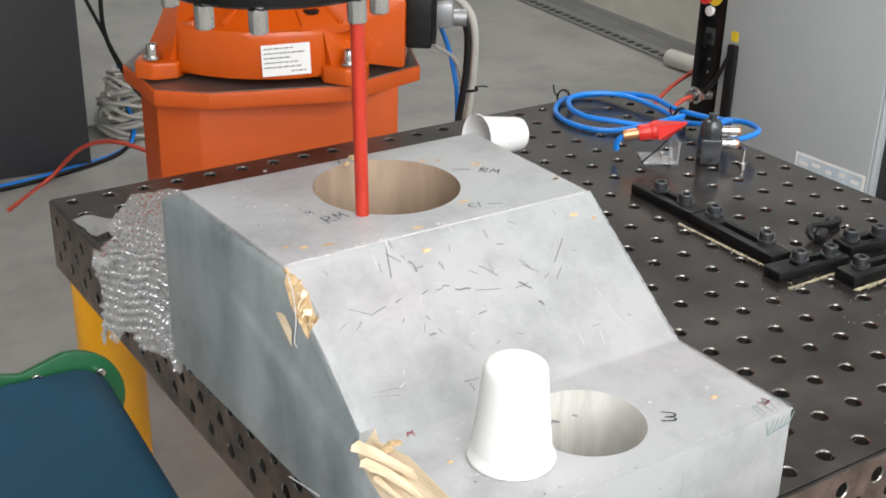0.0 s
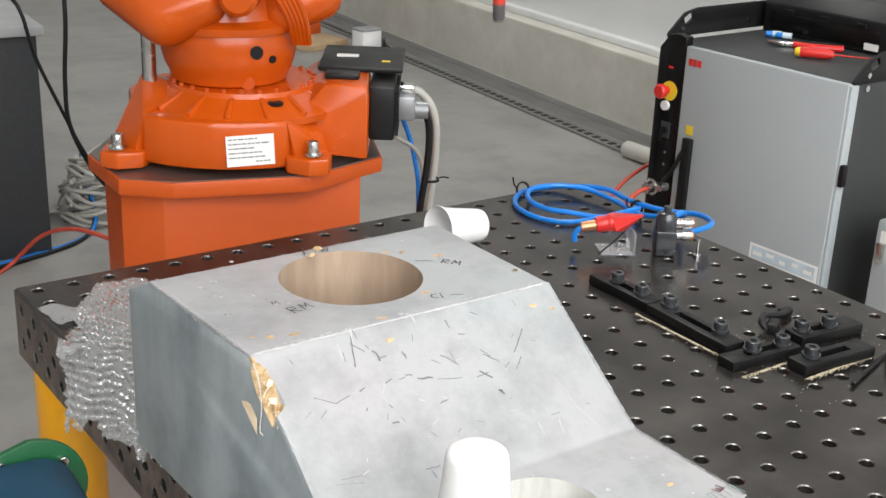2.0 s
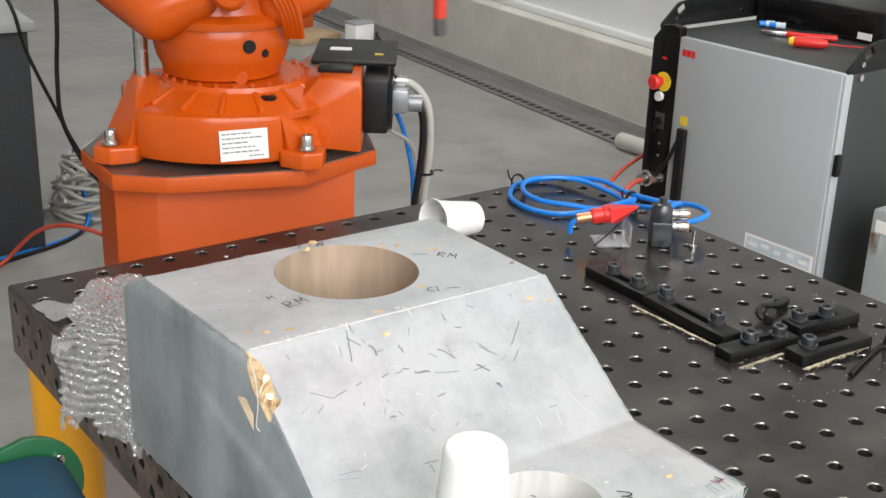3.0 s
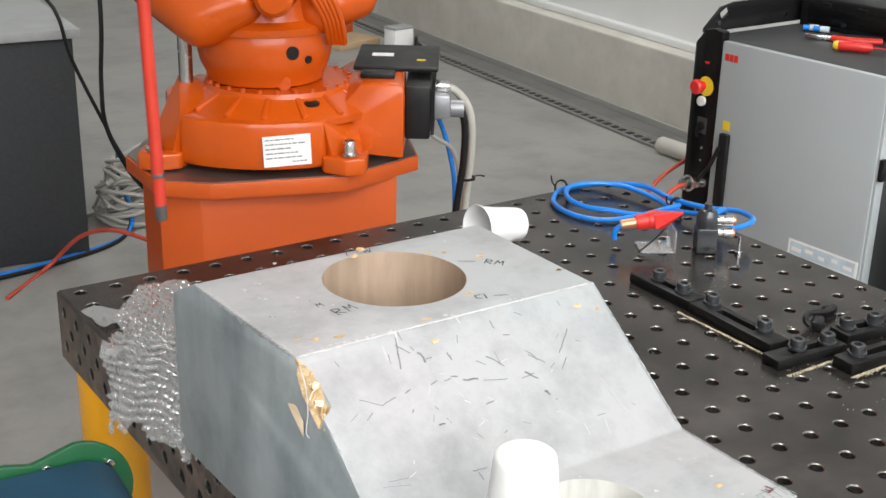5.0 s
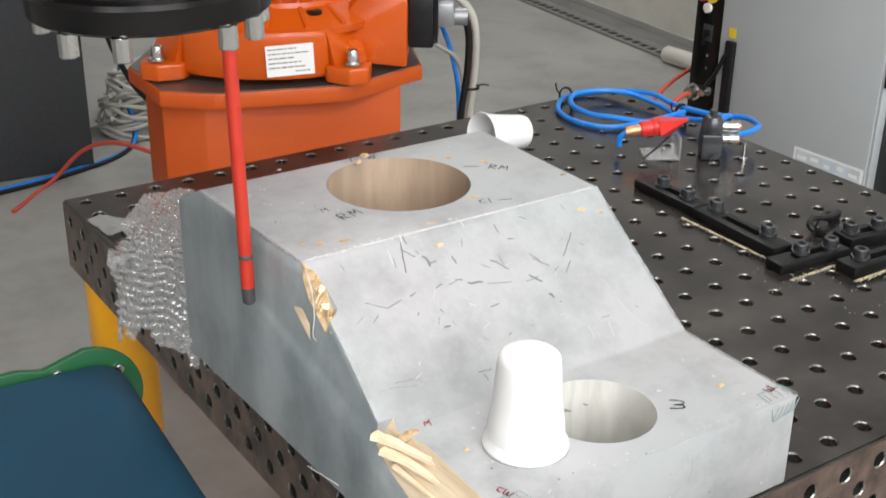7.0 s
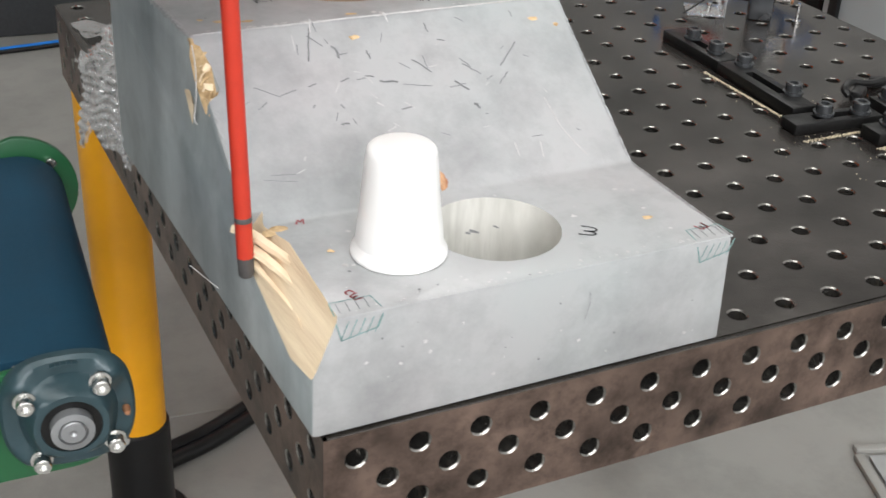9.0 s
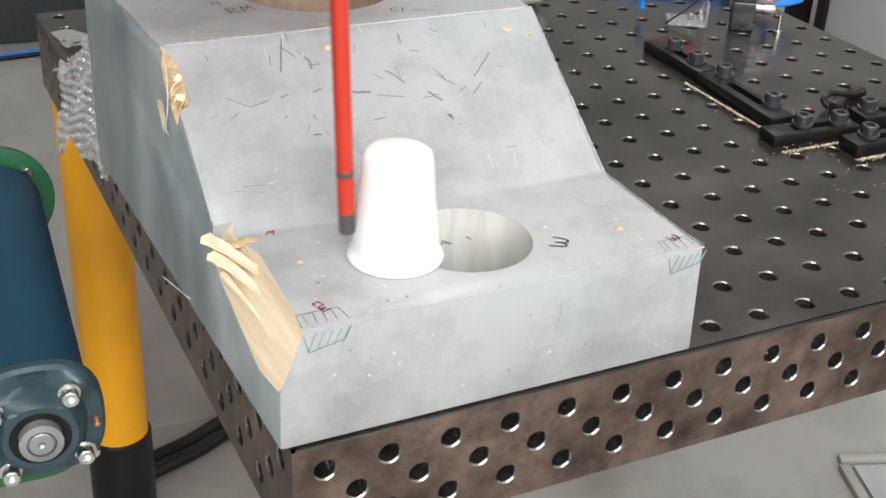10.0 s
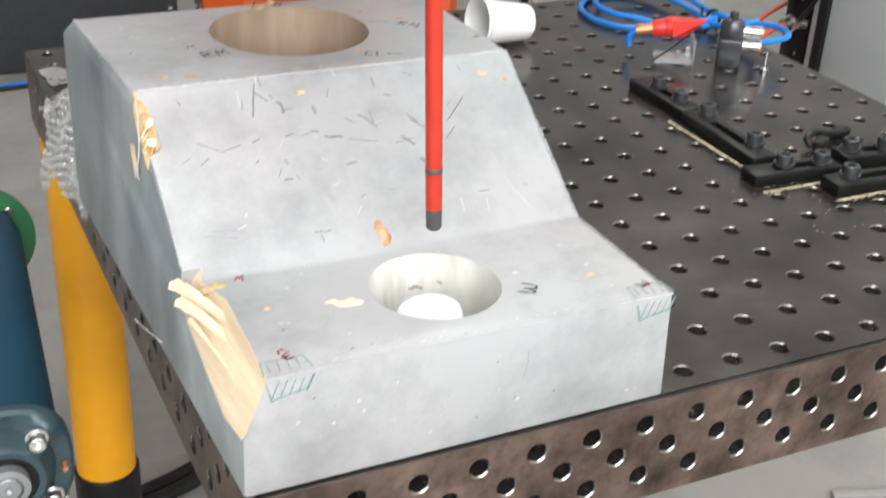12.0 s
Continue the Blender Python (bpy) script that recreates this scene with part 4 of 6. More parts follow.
    for _ in range(9):                                       # fine hairs of wood along the break
        p = Vector((rnd.uniform(0.0, 0.019), rnd.uniform(0.01, 0.12), 0))
        p.z = 0.946 - (0.022 - p.x) * 1.1
        q = p + Vector((-rnd.uniform(0.0, 0.004), rnd.uniform(-0.03, -0.015), rnd.uniform(-0.004, 0.001)))
        part("splinter", tube([p, (p + q) / 2 + Vector((-0.0006, 0, 0.0006)), q], rnd.uniform(0.0004, 0.0009), 5, 3), RAW_WOOD, BLOCK)
    bare = bmesh.new()
    for da, db, r in ((0, 0, 0.011), (0.007, -0.003, 0.007), (-0.006, 0.004, 0.007)):
        blot(bare, "low", 0.091 + da, 0.071 + db, r, lift=0.0004 + 0.0002 * (da > 0) + 0.0004 * (da < 0), squash=0.7, high=0.0016)
    nick = bmesh.new()
    for a0, z0, w in ((76, 0.916, 0.0016), (80, 0.917, 0.0022), (84, 0.916, 0.0015), (58, 0.921, 0.0012)):
        for k in range(3):
            ang = radians(a0 + 1.6 * k)
            at = Vector((HOLE_B[0] + 0.0501 * math.cos(ang), HOLE_B[1] + 0.0501 * math.sin(ang), z0 + 0.0006 * k))
            side = Vector((-math.sin(ang), math.cos(ang), 0)) * 0.0011
            nick.faces.new([nick.verts.new(at + q) for q in (-side, side, side + Vector((0, 0, w)), Vector((0, 0, w)) - side)])
    part("pencil_mark", nick, SCUFF, BLOCK, "dark pencil mark inside the bored hole", smooth=None)
    part("bare_patch", bare, RAW_WOOD, BLOCK, "pale bare wood where the paint has chipped off", smooth=None)
    grit, specks = bmesh.new(), bmesh.new()
    for k in range(66):
        face, a, b = (("low", rnd.uniform(0.02, 0.33), rnd.uniform(0.0, 0.14)), ("top", rnd.uniform(0.0, 0.31), rnd.uniform(0.265, 0.46)), ("front", rnd.uniform(0.03, 0.33), rnd.uniform(0.86, 0.945)))[k % 3]
        if math.hypot(a - HOLE_B[0], b - HOLE_B[1]) > 0.055 and math.hypot(a - HOLE_A[0], b - HOLE_A[1]) > 0.078:
            blot(grit if k % 2 else specks, face, a, b, rnd.uniform(0.0004, 0.0015), lift=0.0008, squash=rnd.uniform(0.5, 1.3), high=0.0004)
    tagged(part("grit", grit, PALE_CHIP, BLOCK, smooth=None), kind="stuff")
    tagged(part("speck", specks, SCUFF, BLOCK, smooth=None), kind="stuff")
    knot = bmesh.new()
    for da, db, r in ((0, 0, 0.0055), (0.0015, -0.008, 0.005), (-0.001, 0.006, 0.004), (0.002, -0.004, 0.0045)):
        blot(knot, "slope", 0.154 + da, 0.016 + db, r, squash=1.3, high=0.002)
    part("knot", knot, KNOT_RED, BLOCK, "red-brown resin knot bare of paint", smooth=None)
    for k, (y, zz) in enumerate(((0.255, 1.043), (0.249, 1.036), (0.24, 1.026), (0.231, 1.016), (0.234, 1.008))):
        lump = bmesh.new()
        for _ in range(10):
            lump.verts.new((BX0 + 0.006 + rnd.uniform(-0.006, 0.005), y + rnd.uniform(-0.005, 0.005), zz - 0.003 + rnd.uniform(-0.006, 0.004)))
        bmesh.ops.convex_hull(lump, input=lump.verts[:])
        part("torn_lump", lump, (KNOT_WOOD, RAW_WOOD, RAW_WOOD, RAW_WOOD, KNOT_WOOD)[k], BLOCK, smooth=None)
    # wood levered off the side below the torn edge
    hull = bmesh.new()
    for x, y, z in ((0.001, 0.296, 1.008), (0.001, 0.28, 1.013), (-0.007, 0.248, 0.994), (-0.004, 0.25, 1.001), (0.0, 0.266, 1.002), (-0.008, 0.243, 0.989)):
        hull.verts.new((left_x(y) + x, y, z))
    bmesh.ops.convex_hull(hull, input=hull.verts[:])
    part("splinter", hull, RAW_WOOD, BLOCK)
    part("paint_curl", tube([(BX0 - 0.0005, 0.266, 1.048), (BX0 - 0.002, 0.252, 1.034), (BX0 - 0.005, 0.242, 1.014), (BX0 - 0.008, 0.24, 0.996), (BX0 - 0.007, 0.236, 0.992)], 0.0005, 6, 5), PALE_CHIP, BLOCK)
    for k in range(7):
        p = Vector((BX0 + 0.006, 0.25 - 0.0035 * k, 1.036 - 0.0045 * k))
        q = p + Vector((-rnd.uniform(0.004, 0.009), rnd.uniform(-0.012, 0.002), -rnd.uniform(0.003, 0.012)))
        part("splinter", tube([p, (p + q) / 2 + Vector((-0.001, 0, 0.001)), q], rnd.uniform(0.0005, 0.0011), 5, 3), RAW_WOOD if k % 2 else KNOT_WOOD, BLOCK)
    rag = bmesh.new()                                        # ragged paint along the foot of the side
    for k in range(26):
        y = rnd.uniform(0.06, 0.5)
        blot(rag, "side", y, T + rnd.uniform(0.0, 0.003), rnd.uniform(0.0006, 0.003), squash=rnd.uniform(0.4, 1.2), high=0.0006)
    tagged(part("ragged_paint", rag, PALE_CHIP, BLOCK), kind="stuff")
    part("splinter", tube([(-0.009, 0.2, 0.856), (-0.018, 0.215, 0.862), (-0.028, 0.235, 0.868)], 0.0004, 5, 4), PALE_CHIP, BLOCK)


block_marks()


def loose_chip():
    bm = bmesh.new()
    for p in ((0, 0, 0), (0.011, 0.002, 0), (0.008, 0.007, 0), (0.002, 0.006, 0), (0.002, 0.002, 0.003), (0.008, 0.004, 0.002)):
        bm.verts.new(p)
    bmesh.ops.convex_hull(bm, input=bm.verts[:])
    for n, (x, y, z, a) in enumerate(((0.163, 0.456, TOPZ, 20), (0.172, 0.459, TOPZ, 100), (0.156, 0.454, TOPZ, 200))):
        ob = link("wood_chip", bm.copy(), KNOT_WOOD)
        ob.matrix_world = pose(x, y, z + 0.0003, 0, 0, a)
        tagged(ob, "small torn chip of bare wood lying on the block", "wood chip", "loose wood chips")
    bm.free()


loose_chip()


# ---- clamping bars on the table ----
def clamp_bar(x, y, sx, sy, bolts, h=0.0145, turn=0):
    top = thing("clamping_bar", "black steel clamping bar bolted to the welding table", "clamp", pose(x, y, T + 0.0003, 0, 0, turn), "clamping bars")
    slot = box(0.012 if sy > sx else sx * 0.45, sy * 0.45 if sy > sx else 0.012, h * 3, (0, 0, h / 2))
    body = cut(box(sx, sy, h, (0, 0, h / 2), 0.002), [slot])
    part("bar", body, BLACK_STEEL, top, smooth=30)
    for bx, by in bolts:
        b = part("bolt", lathe([(0, h), (0.012, h), (0.012, h + 0.003), (0.0095, h + 0.0035), (0.0095, h + 0.012), (0.0085, h + 0.013), (0.005, h + 0.013), (0.005, h + 0.007), (0, h + 0.007)], 20, Matrix.Translation((bx - x, by - y, 0))), VALVE_GREY, top)
    return top


clamp_bar(0.718, 0.554, 0.032, 0.122, ((0.722, 0.576), (0.72, 0.524)), turn=-1)
clamp_bar(0.712, 0.416, 0.034, 0.152, ((0.722, 0.475), (0.723, 0.379)), turn=-3)
clamp_bar(0.725, 0.314, 0.116, 0.03, ((0.716, 0.319), (0.762, 0.314)), 0.0125, turn=-5)
clamp_bar(0.798, 0.26, 0.126, 0.032, ((0.764, 0.264),), turn=-4)
clamp_bar(0.855, 0.318, 0.11, 0.034, ((0.818, 0.323), (0.862, 0.318)), turn=-6)


def sawdust():
    bm = bmesh.new()
    for _ in range(1700):
        k = rnd.random()
        if k < 0.35:
            x, y = 0.689 + abs(rnd.gauss(0, 0.002)) * -1, rnd.uniform(0.32, 0.5)
        elif k < 0.6:
            x, y = rnd.uniform(0.665, 0.79), 0.289 - abs(rnd.gauss(0, 0.0025))
        elif k < 0.93:
            x, y = rnd.uniform(0.73, 0.86), 0.245 - abs(rnd.gauss(0, 0.003))
        else:
            x, y = rnd.uniform(0.62, 0.95), rnd.uniform(0.18, 0.42)
        r = rnd.uniform(0.0003, 0.0009)
        vs = [bm.verts.new((x + r * math.cos(a) * rnd.uniform(0.5, 1.3), y + r * math.sin(a), T + 0.0003 + (0.001 if n == 3 else 0))) for n, a in enumerate((0, 2.1, 4.2, 1.0))]
        bm.faces.new((vs[0], vs[1], vs[3]))
        bm.faces.new((vs[1], vs[2], vs[3]))
        bm.faces.new((vs[2], vs[0], vs[3]))
    tagged(link("sawdust", bm, SAWDUST), "pale sawdust crumbs scattered round the clamping bars", "sawdust", kind="stuff")


sawdust()


def spring_clip():
    top = thing("broken_clip", "broken black plastic clip lying by the clamping bars", "clip", pose(0.826, 0.372, T + 0.0003, 0, 0, 20), "")
    part("arm", tube([(-0.03, 0.004, 0.005), (-0.028, 0.012, 0.011), (-0.012, 0.014, 0.015), (0.004, 0.008, 0.012), (0.02, 0.002, 0.01), (0.045, 0.0, 0.009)], 0.0045, 7), BLACK, top)
    part("jaw", box(0.028, 0.014, 0.013, (-0.02, -0.002, 0.008), 0.003, m=Matrix.Rotation(radians(14), 4, "Z")), BLACK, top)
    part("jaw", box(0.02, 0.012, 0.011, (0.04, 0.004, 0.006), 0.002, m=Matrix.Rotation(radians(-25), 4, "Z")), BLACK, top)
    for k in range(9):
        x = -0.034 + 0.01 * k
        part("shard", cyl(0.003, rnd.uniform(0.004, 0.009), (x, rnd.uniform(-0.004, 0.012), 0.005), 5, r2=0.0008, m=Matrix.Rotation(radians(rnd.uniform(-60, 60)), 4, "Y")), BLACK, top)


def hex_key():
    top = tagged(link("hex_key", tube([(0.763, 0.2, T + 0.0035), (0.80, 0.212, T + 0.004), (0.845, 0.226, T + 0.0035), (0.868, 0.232, T + 0.0035), (0.874, 0.231, T + 0.006), (0.876, 0.228, T + 0.03)], 0.003, 6, 6), BLACK_STEEL, smooth=35), "black steel hex key lying on the table", "hex key")


spring_clip()
hex_key()


def loose_nuts():
    for x, y in ((0.93, 0.2), (0.9, 0.235)):
        ob = link("small_nut", lathe([(0.004, 0), (0.0075, 0), (0.0075, 0.005), (0.004, 0.005), (0.004, 0)], 6), BRASS)
        ob.matrix_world = pose(x, y, T + 0.0003, 0, 0, 17)
        tagged(ob, "small brass nut lying on the table", "nut", "loose nuts")


loose_nuts()


# ---- pneumatic gear on the table ----
def air_hose():
    z = T + 0.0055
    top = thing("air_hose", "coiled bright blue air hose tied with black cable ties", "hose")
    part("strand", tube([(0.975, 0.795, z + 0.012), (0.9, 0.806, z + 0.004), (0.84, 0.826, z), (0.812, 0.873, z), (0.822, 0.935, z), (0.875, 0.986, z), (0.93, 0.985, z), (0.965, 0.955, z + 0.006),
                         (0.985, 0.89, z + 0.016), (0.978, 0.82, z + 0.016), (0.985, 0.745, z + 0.02), (1.0, 0.69, z + 0.028), (0.985, 0.645, z + 0.03), (0.945, 0.632, z + 0.03), (0.915, 0.64, z + 0.028)], 0.0044, 10), HOSE_BLUE, top)
    part("strand", tube([(0.97, 0.785, z + 0.004), (0.91, 0.815, z), (0.86, 0.84, z + 0.009), (0.838, 0.875, z + 0.009), (0.842, 0.925, z + 0.01), (0.88, 0.965, z + 0.011), (0.935, 0.958, z + 0.011), (0.97, 0.92, z + 0.009),
                         (0.975, 0.85, z + 0.006), (0.962, 0.79, z + 0.006), (0.965, 0.735, z + 0.016), (0.975, 0.70, z + 0.024), (0.95, 0.675, z + 0.044), (0.92, 0.665, z + 0.046)], 0.0044, 10), HOSE_BLUE, top)
    for p, way in (((0.974, 0.802, z + 0.008), (0.2, 1, 0)), ((0.872, 0.978, z + 0.006), (1, 0.6, 0))):
        m = Matrix.Translation(p) @ Vector(way).to_track_quat("Z", "Y").to_matrix().to_4x4()
        tie = part("cable_tie", lathe([(0.0105, -0.0025), (0.0125, -0.0025), (0.0125, 0.0025), (0.0105, 0.0025), (0.0105, -0.0025)], 14, m @ Matrix.Diagonal((1, 1.3, 1, 1))), BLACK, top)
        part("tie_tail", tube([m @ Vector((0.012, 0.002, 0)), m @ Vector((0.018, 0.008, 0.002)), m @ Vector((0.02, 0.02, 0.0))], 0.0014, 5, 4), BLACK, tie)


def valve():
    top = thing("air_valve", "grey metal air valve standing on the table with two hose fittings", "valve", pose(0.89, 0.652, T + 0.0003, 0, 0, -35))
    part("body", box(0.032, 0.032, 0.04, (0, 0, 0.02), 0.003), VALVE_GREY, top)
    part("head", lathe([(0, 0.04), (0.0165, 0.04), (0.0165, 0.058), (0.012, 0.066), (0.006, 0.068), (0.006, 0.076), (0.0, 0.077)], 24), VALVE_GREY, top)
    for z in (0.05, 0.03):
        f = part("fitting", lathe([(0, 0), (0.0075, 0), (0.0075, 0.01), (0.0085, 0.011), (0.0085, 0.024), (0, 0.024)], 16, Matrix.Translation((0.015, 0, z)) @ Matrix.Rotation(radians(90), 4, "Y")), CHROME, top)
        part("fitting_ring", lathe([(0.0055, 0.024), (0.008, 0.024), (0.008, 0.027), (0.0055, 0.027)], 16, Matrix.Translation((0.015, 0, z)) @ Matrix.Rotation(radians(90), 4, "Y")), BRASS, f)
    part("pin", cyl(0.0022, 0.028, (0.05, -0.012, 0), 10), CHROME, top)
    part("pin_foot", cyl(0.006, 0.004, (0.05, -0.012, 0), 12), CHROME, top)


def suction_gripper():
    stand = thing("acrylic_stand", "small bent clear acrylic stand on the table", "stand", pose(0.83, 0.70, T + 0.0003, 0, 0, -30))
    part("foot", box(0.05, 0.05, 0.003, (0, 0, 0.0015), 0.001), ACRYLIC, stand)
    part("upright", box(0.003, 0.05, 0.035, (0.0265, 0, 0.0175), 0.001), ACRYLIC, stand)
    part("screw", cyl(0.004, 0.008, (0.008, 0.002, 0.003), 12, bevel=0.001), CHROME, stand)
    part("pin", tube([(-0.03, -0.026, 0.003), (0.0, -0.008, 0.02), (0.022, 0.008, 0.036)], 0.0013, 6, 4), BLACK_STEEL, stand)
    m = pose(0.83, 0.70, T + 0.047, 0, -10, -30)
    top = thing("suction_nozzle", "red suction nozzle with a copper collar on a blue hose end", "nozzle", m)
    side = Matrix.Rotation(radians(90), 4, "Y")
    part("collar", lathe([(0, -0.055), (0.008, -0.055), (0.0085, -0.052), (0.0085, -0.032), (0, -0.032)], 20, side), BRASS, top)
    part("band", lathe([(0, -0.032), (0.0115, -0.032), (0.0125, -0.028), (0.0125, -0.014), (0, -0.014)], 20, side), RED_PLASTIC, top)
    part("disc", lathe([(0, -0.014), (0.013, -0.014), (0.0145, -0.01), (0.0135, -0.003), (0, -0.003)], 20, side), RED_PLASTIC, top)
    tip = bmesh.new()
    for p in ((-0.005, -0.016, -0.01), (-0.005, 0.014, -0.008), (-0.005, -0.014, 0.012), (-0.005, 0.012, 0.012), (0.043, 0.004, 0.004), (0.043, -0.004, 0.004), (0.01, 0, -0.018)):
        tip.verts.new(p)
    bmesh.ops.convex_hull(tip, input=tip.verts[:])
    part("beak", tip, RED_PLASTIC, top)
    part("hose_end", tube([(-0.05, 0, 0), (-0.06, 0.001, -0.004), (-0.066, 0.003, -0.013), (-0.066, 0.004, -0.022)], 0.0045, 8), HOSE_BLUE, top)
    part("strut", cyl(0.003, 0.014, (0.015, 0.0, -0.0455), 8), ACRYLIC, top)


air_hose()
valve()
suction_gripper()


# ---- bubble wrap ----
def bubble_wrap():
    """A crumpled sheet from behind the block over the edge of the table, one bubble in each cell."""
    net = [[(0.10, 0.525, 1.0), (0.04, 0.523, 0.995), (-0.012, 0.523, 0.95), (-0.014, 0.50, 0.828)],
           [(0.13, 0.66, 0.94), (0.05, 0.63, 0.96), (-0.03, 0.59, 0.93), (-0.022, 0.60, 0.82)],
           [(0.16, 0.83, 0.865), (0.06, 0.77, 0.885), (-0.025, 0.67, 0.90), (-0.03, 0.67, 0.785)],
           [(0.14, 0.96, 0.852), (0.05, 0.94, 0.853), (-0.01, 0.78, 0.868), (-0.022, 0.755, 0.75)]]

    def bez(t):
        return ((1 - t) ** 3, 3 * t * (1 - t) ** 2, 3 * t * t * (1 - t), t ** 3)

    def at(u, v):
        a, b = bez(u), bez(v)
        p = Vector((0, 0, 0))
        for i in range(4):
            for j in range(4):
                p += a[i] * b[j] * Vector(net[i][j])
        return p
    nu, nv, cu, cv = 280, 280, 28, 27
    pops = {(a, b): (rnd.uniform(0.2, 0.55) if rnd.random() < 0.2 else rnd.uniform(0.75, 1.15), rnd.uniform(-0.1, 0.1), rnd.uniform(-0.1, 0.1)) for a in range(-2, cu + 3) for b in range(-2, cv + 3)}
    bm = bmesh.new()
    grid = {}
    for i in range(nu + 1):
        for j in range(nv + 1):
            u, v = i / nu, j / nv
            p = at(u, v)
            du, dv = at(min(1, u + 0.01), v) - at(max(0, u - 0.01), v), at(u, min(1, v + 0.01)) - at(u, max(0, v - 0.01))
            n = du.cross(dv).normalized()
            s, t = u * cu + 1.3 * noise.noise(p * 9), v * cv + 1.3 * noise.noise(p * 9 + Vector((9, 0, 0)))
            row = math.floor(t)
            cs = s - (0.5 if row % 2 else 0.0)
            pop, ox, oy = pops.get((math.floor(cs), row), (1, 0, 0))
            d = math.hypot(cs - math.floor(cs) - 0.5 + ox, t - row - 0.5 + oy)
            rise = 0.0048 * pop * max(0.0, 1 - (d / 0.39) ** 2) ** 0.55 * (1.0 if v > 0.4 else 0.5)
            crease = noise.noise(p * 14) * 0.012 + abs(noise.noise(p * 24)) * 0.008 + noise.noise(p * 60) * 0.0015
            q = p + n * (rise + crease)
            if q.x > -0.005:
                q.z = max(q.z, T + 0.002 + rise * 0.5)
            elif q.z < T:
                q.x = min(q.x, -0.006 - rise)
            grid[i, j] = q
    verts = {k: bm.verts.new(q) for k, q in grid.items()}
    for i in range(nu):
        for j in range(nv):
            u, v = i / nu, j / nv
            edge = 0.09 * noise.noise(Vector((u * 4, v * 4, 2))) + 0.05 * noise.noise(Vector((u * 11, v * 11, 5)))
            if min(1 - u, 1 - v) < 0.03 + edge or (abs(v - 0.52) < 0.05 * (u - 0.86) / 0.14):
                continue
            bm.faces.new((verts[i, j], verts[i + 1, j], verts[i + 1, j + 1], verts[i, j + 1]))
    bmesh.ops.delete(bm, geom=[v for v in bm.verts if not v.link_faces], context="VERTS")
    top = thing("bubble_wrap", "crumpled clear bubble wrap draped over the table edge", "bubble wrap")
    part("draped_sheet", bm, WRAP, top, smooth=80)
    for cx, cy, cz, ang, ln, wid in ((0.0, 0.735, 0.866, 112, 0.04, 0.026), (0.04, 0.85, 0.856, 112, 0.07, 0.06)):
        c, sn = math.cos(radians(ang)), math.sin(radians(ang))
        flap = bmesh.new()                                   # a torn tongue of film at the free edge
        rows = []
        for i in range(13):
            f = i / 12
            row = []
            for j in range(9):
                g = (j / 8 - 0.5) * wid * (1 - 0.6 * f) + 0.003 * noise.noise(Vector((f * 5, cx * 90, j)))
                lift = 0.006 * noise.noise(Vector((f * 3, j * 0.6, cy * 50))) + 0.0022 * max(0.0, math.sin(f * 18) * math.sin(j * 1.6))
                row.append(flap.verts.new((cx + c * f * ln - sn * g, cy + sn * f * ln + c * g, max(cz + lift - 0.012 * f, T + 0.002 if cx > -0.01 else 0.0))))
            rows.append(row)
        for a, b in zip(rows, rows[1:]):
            for j in range(8):
                flap.faces.new((a[j], a[j + 1], b[j + 1], b[j]))
        part("torn_flap", flap, WRAP, top, "torn tongue of clear film", smooth=80)


bubble_wrap()


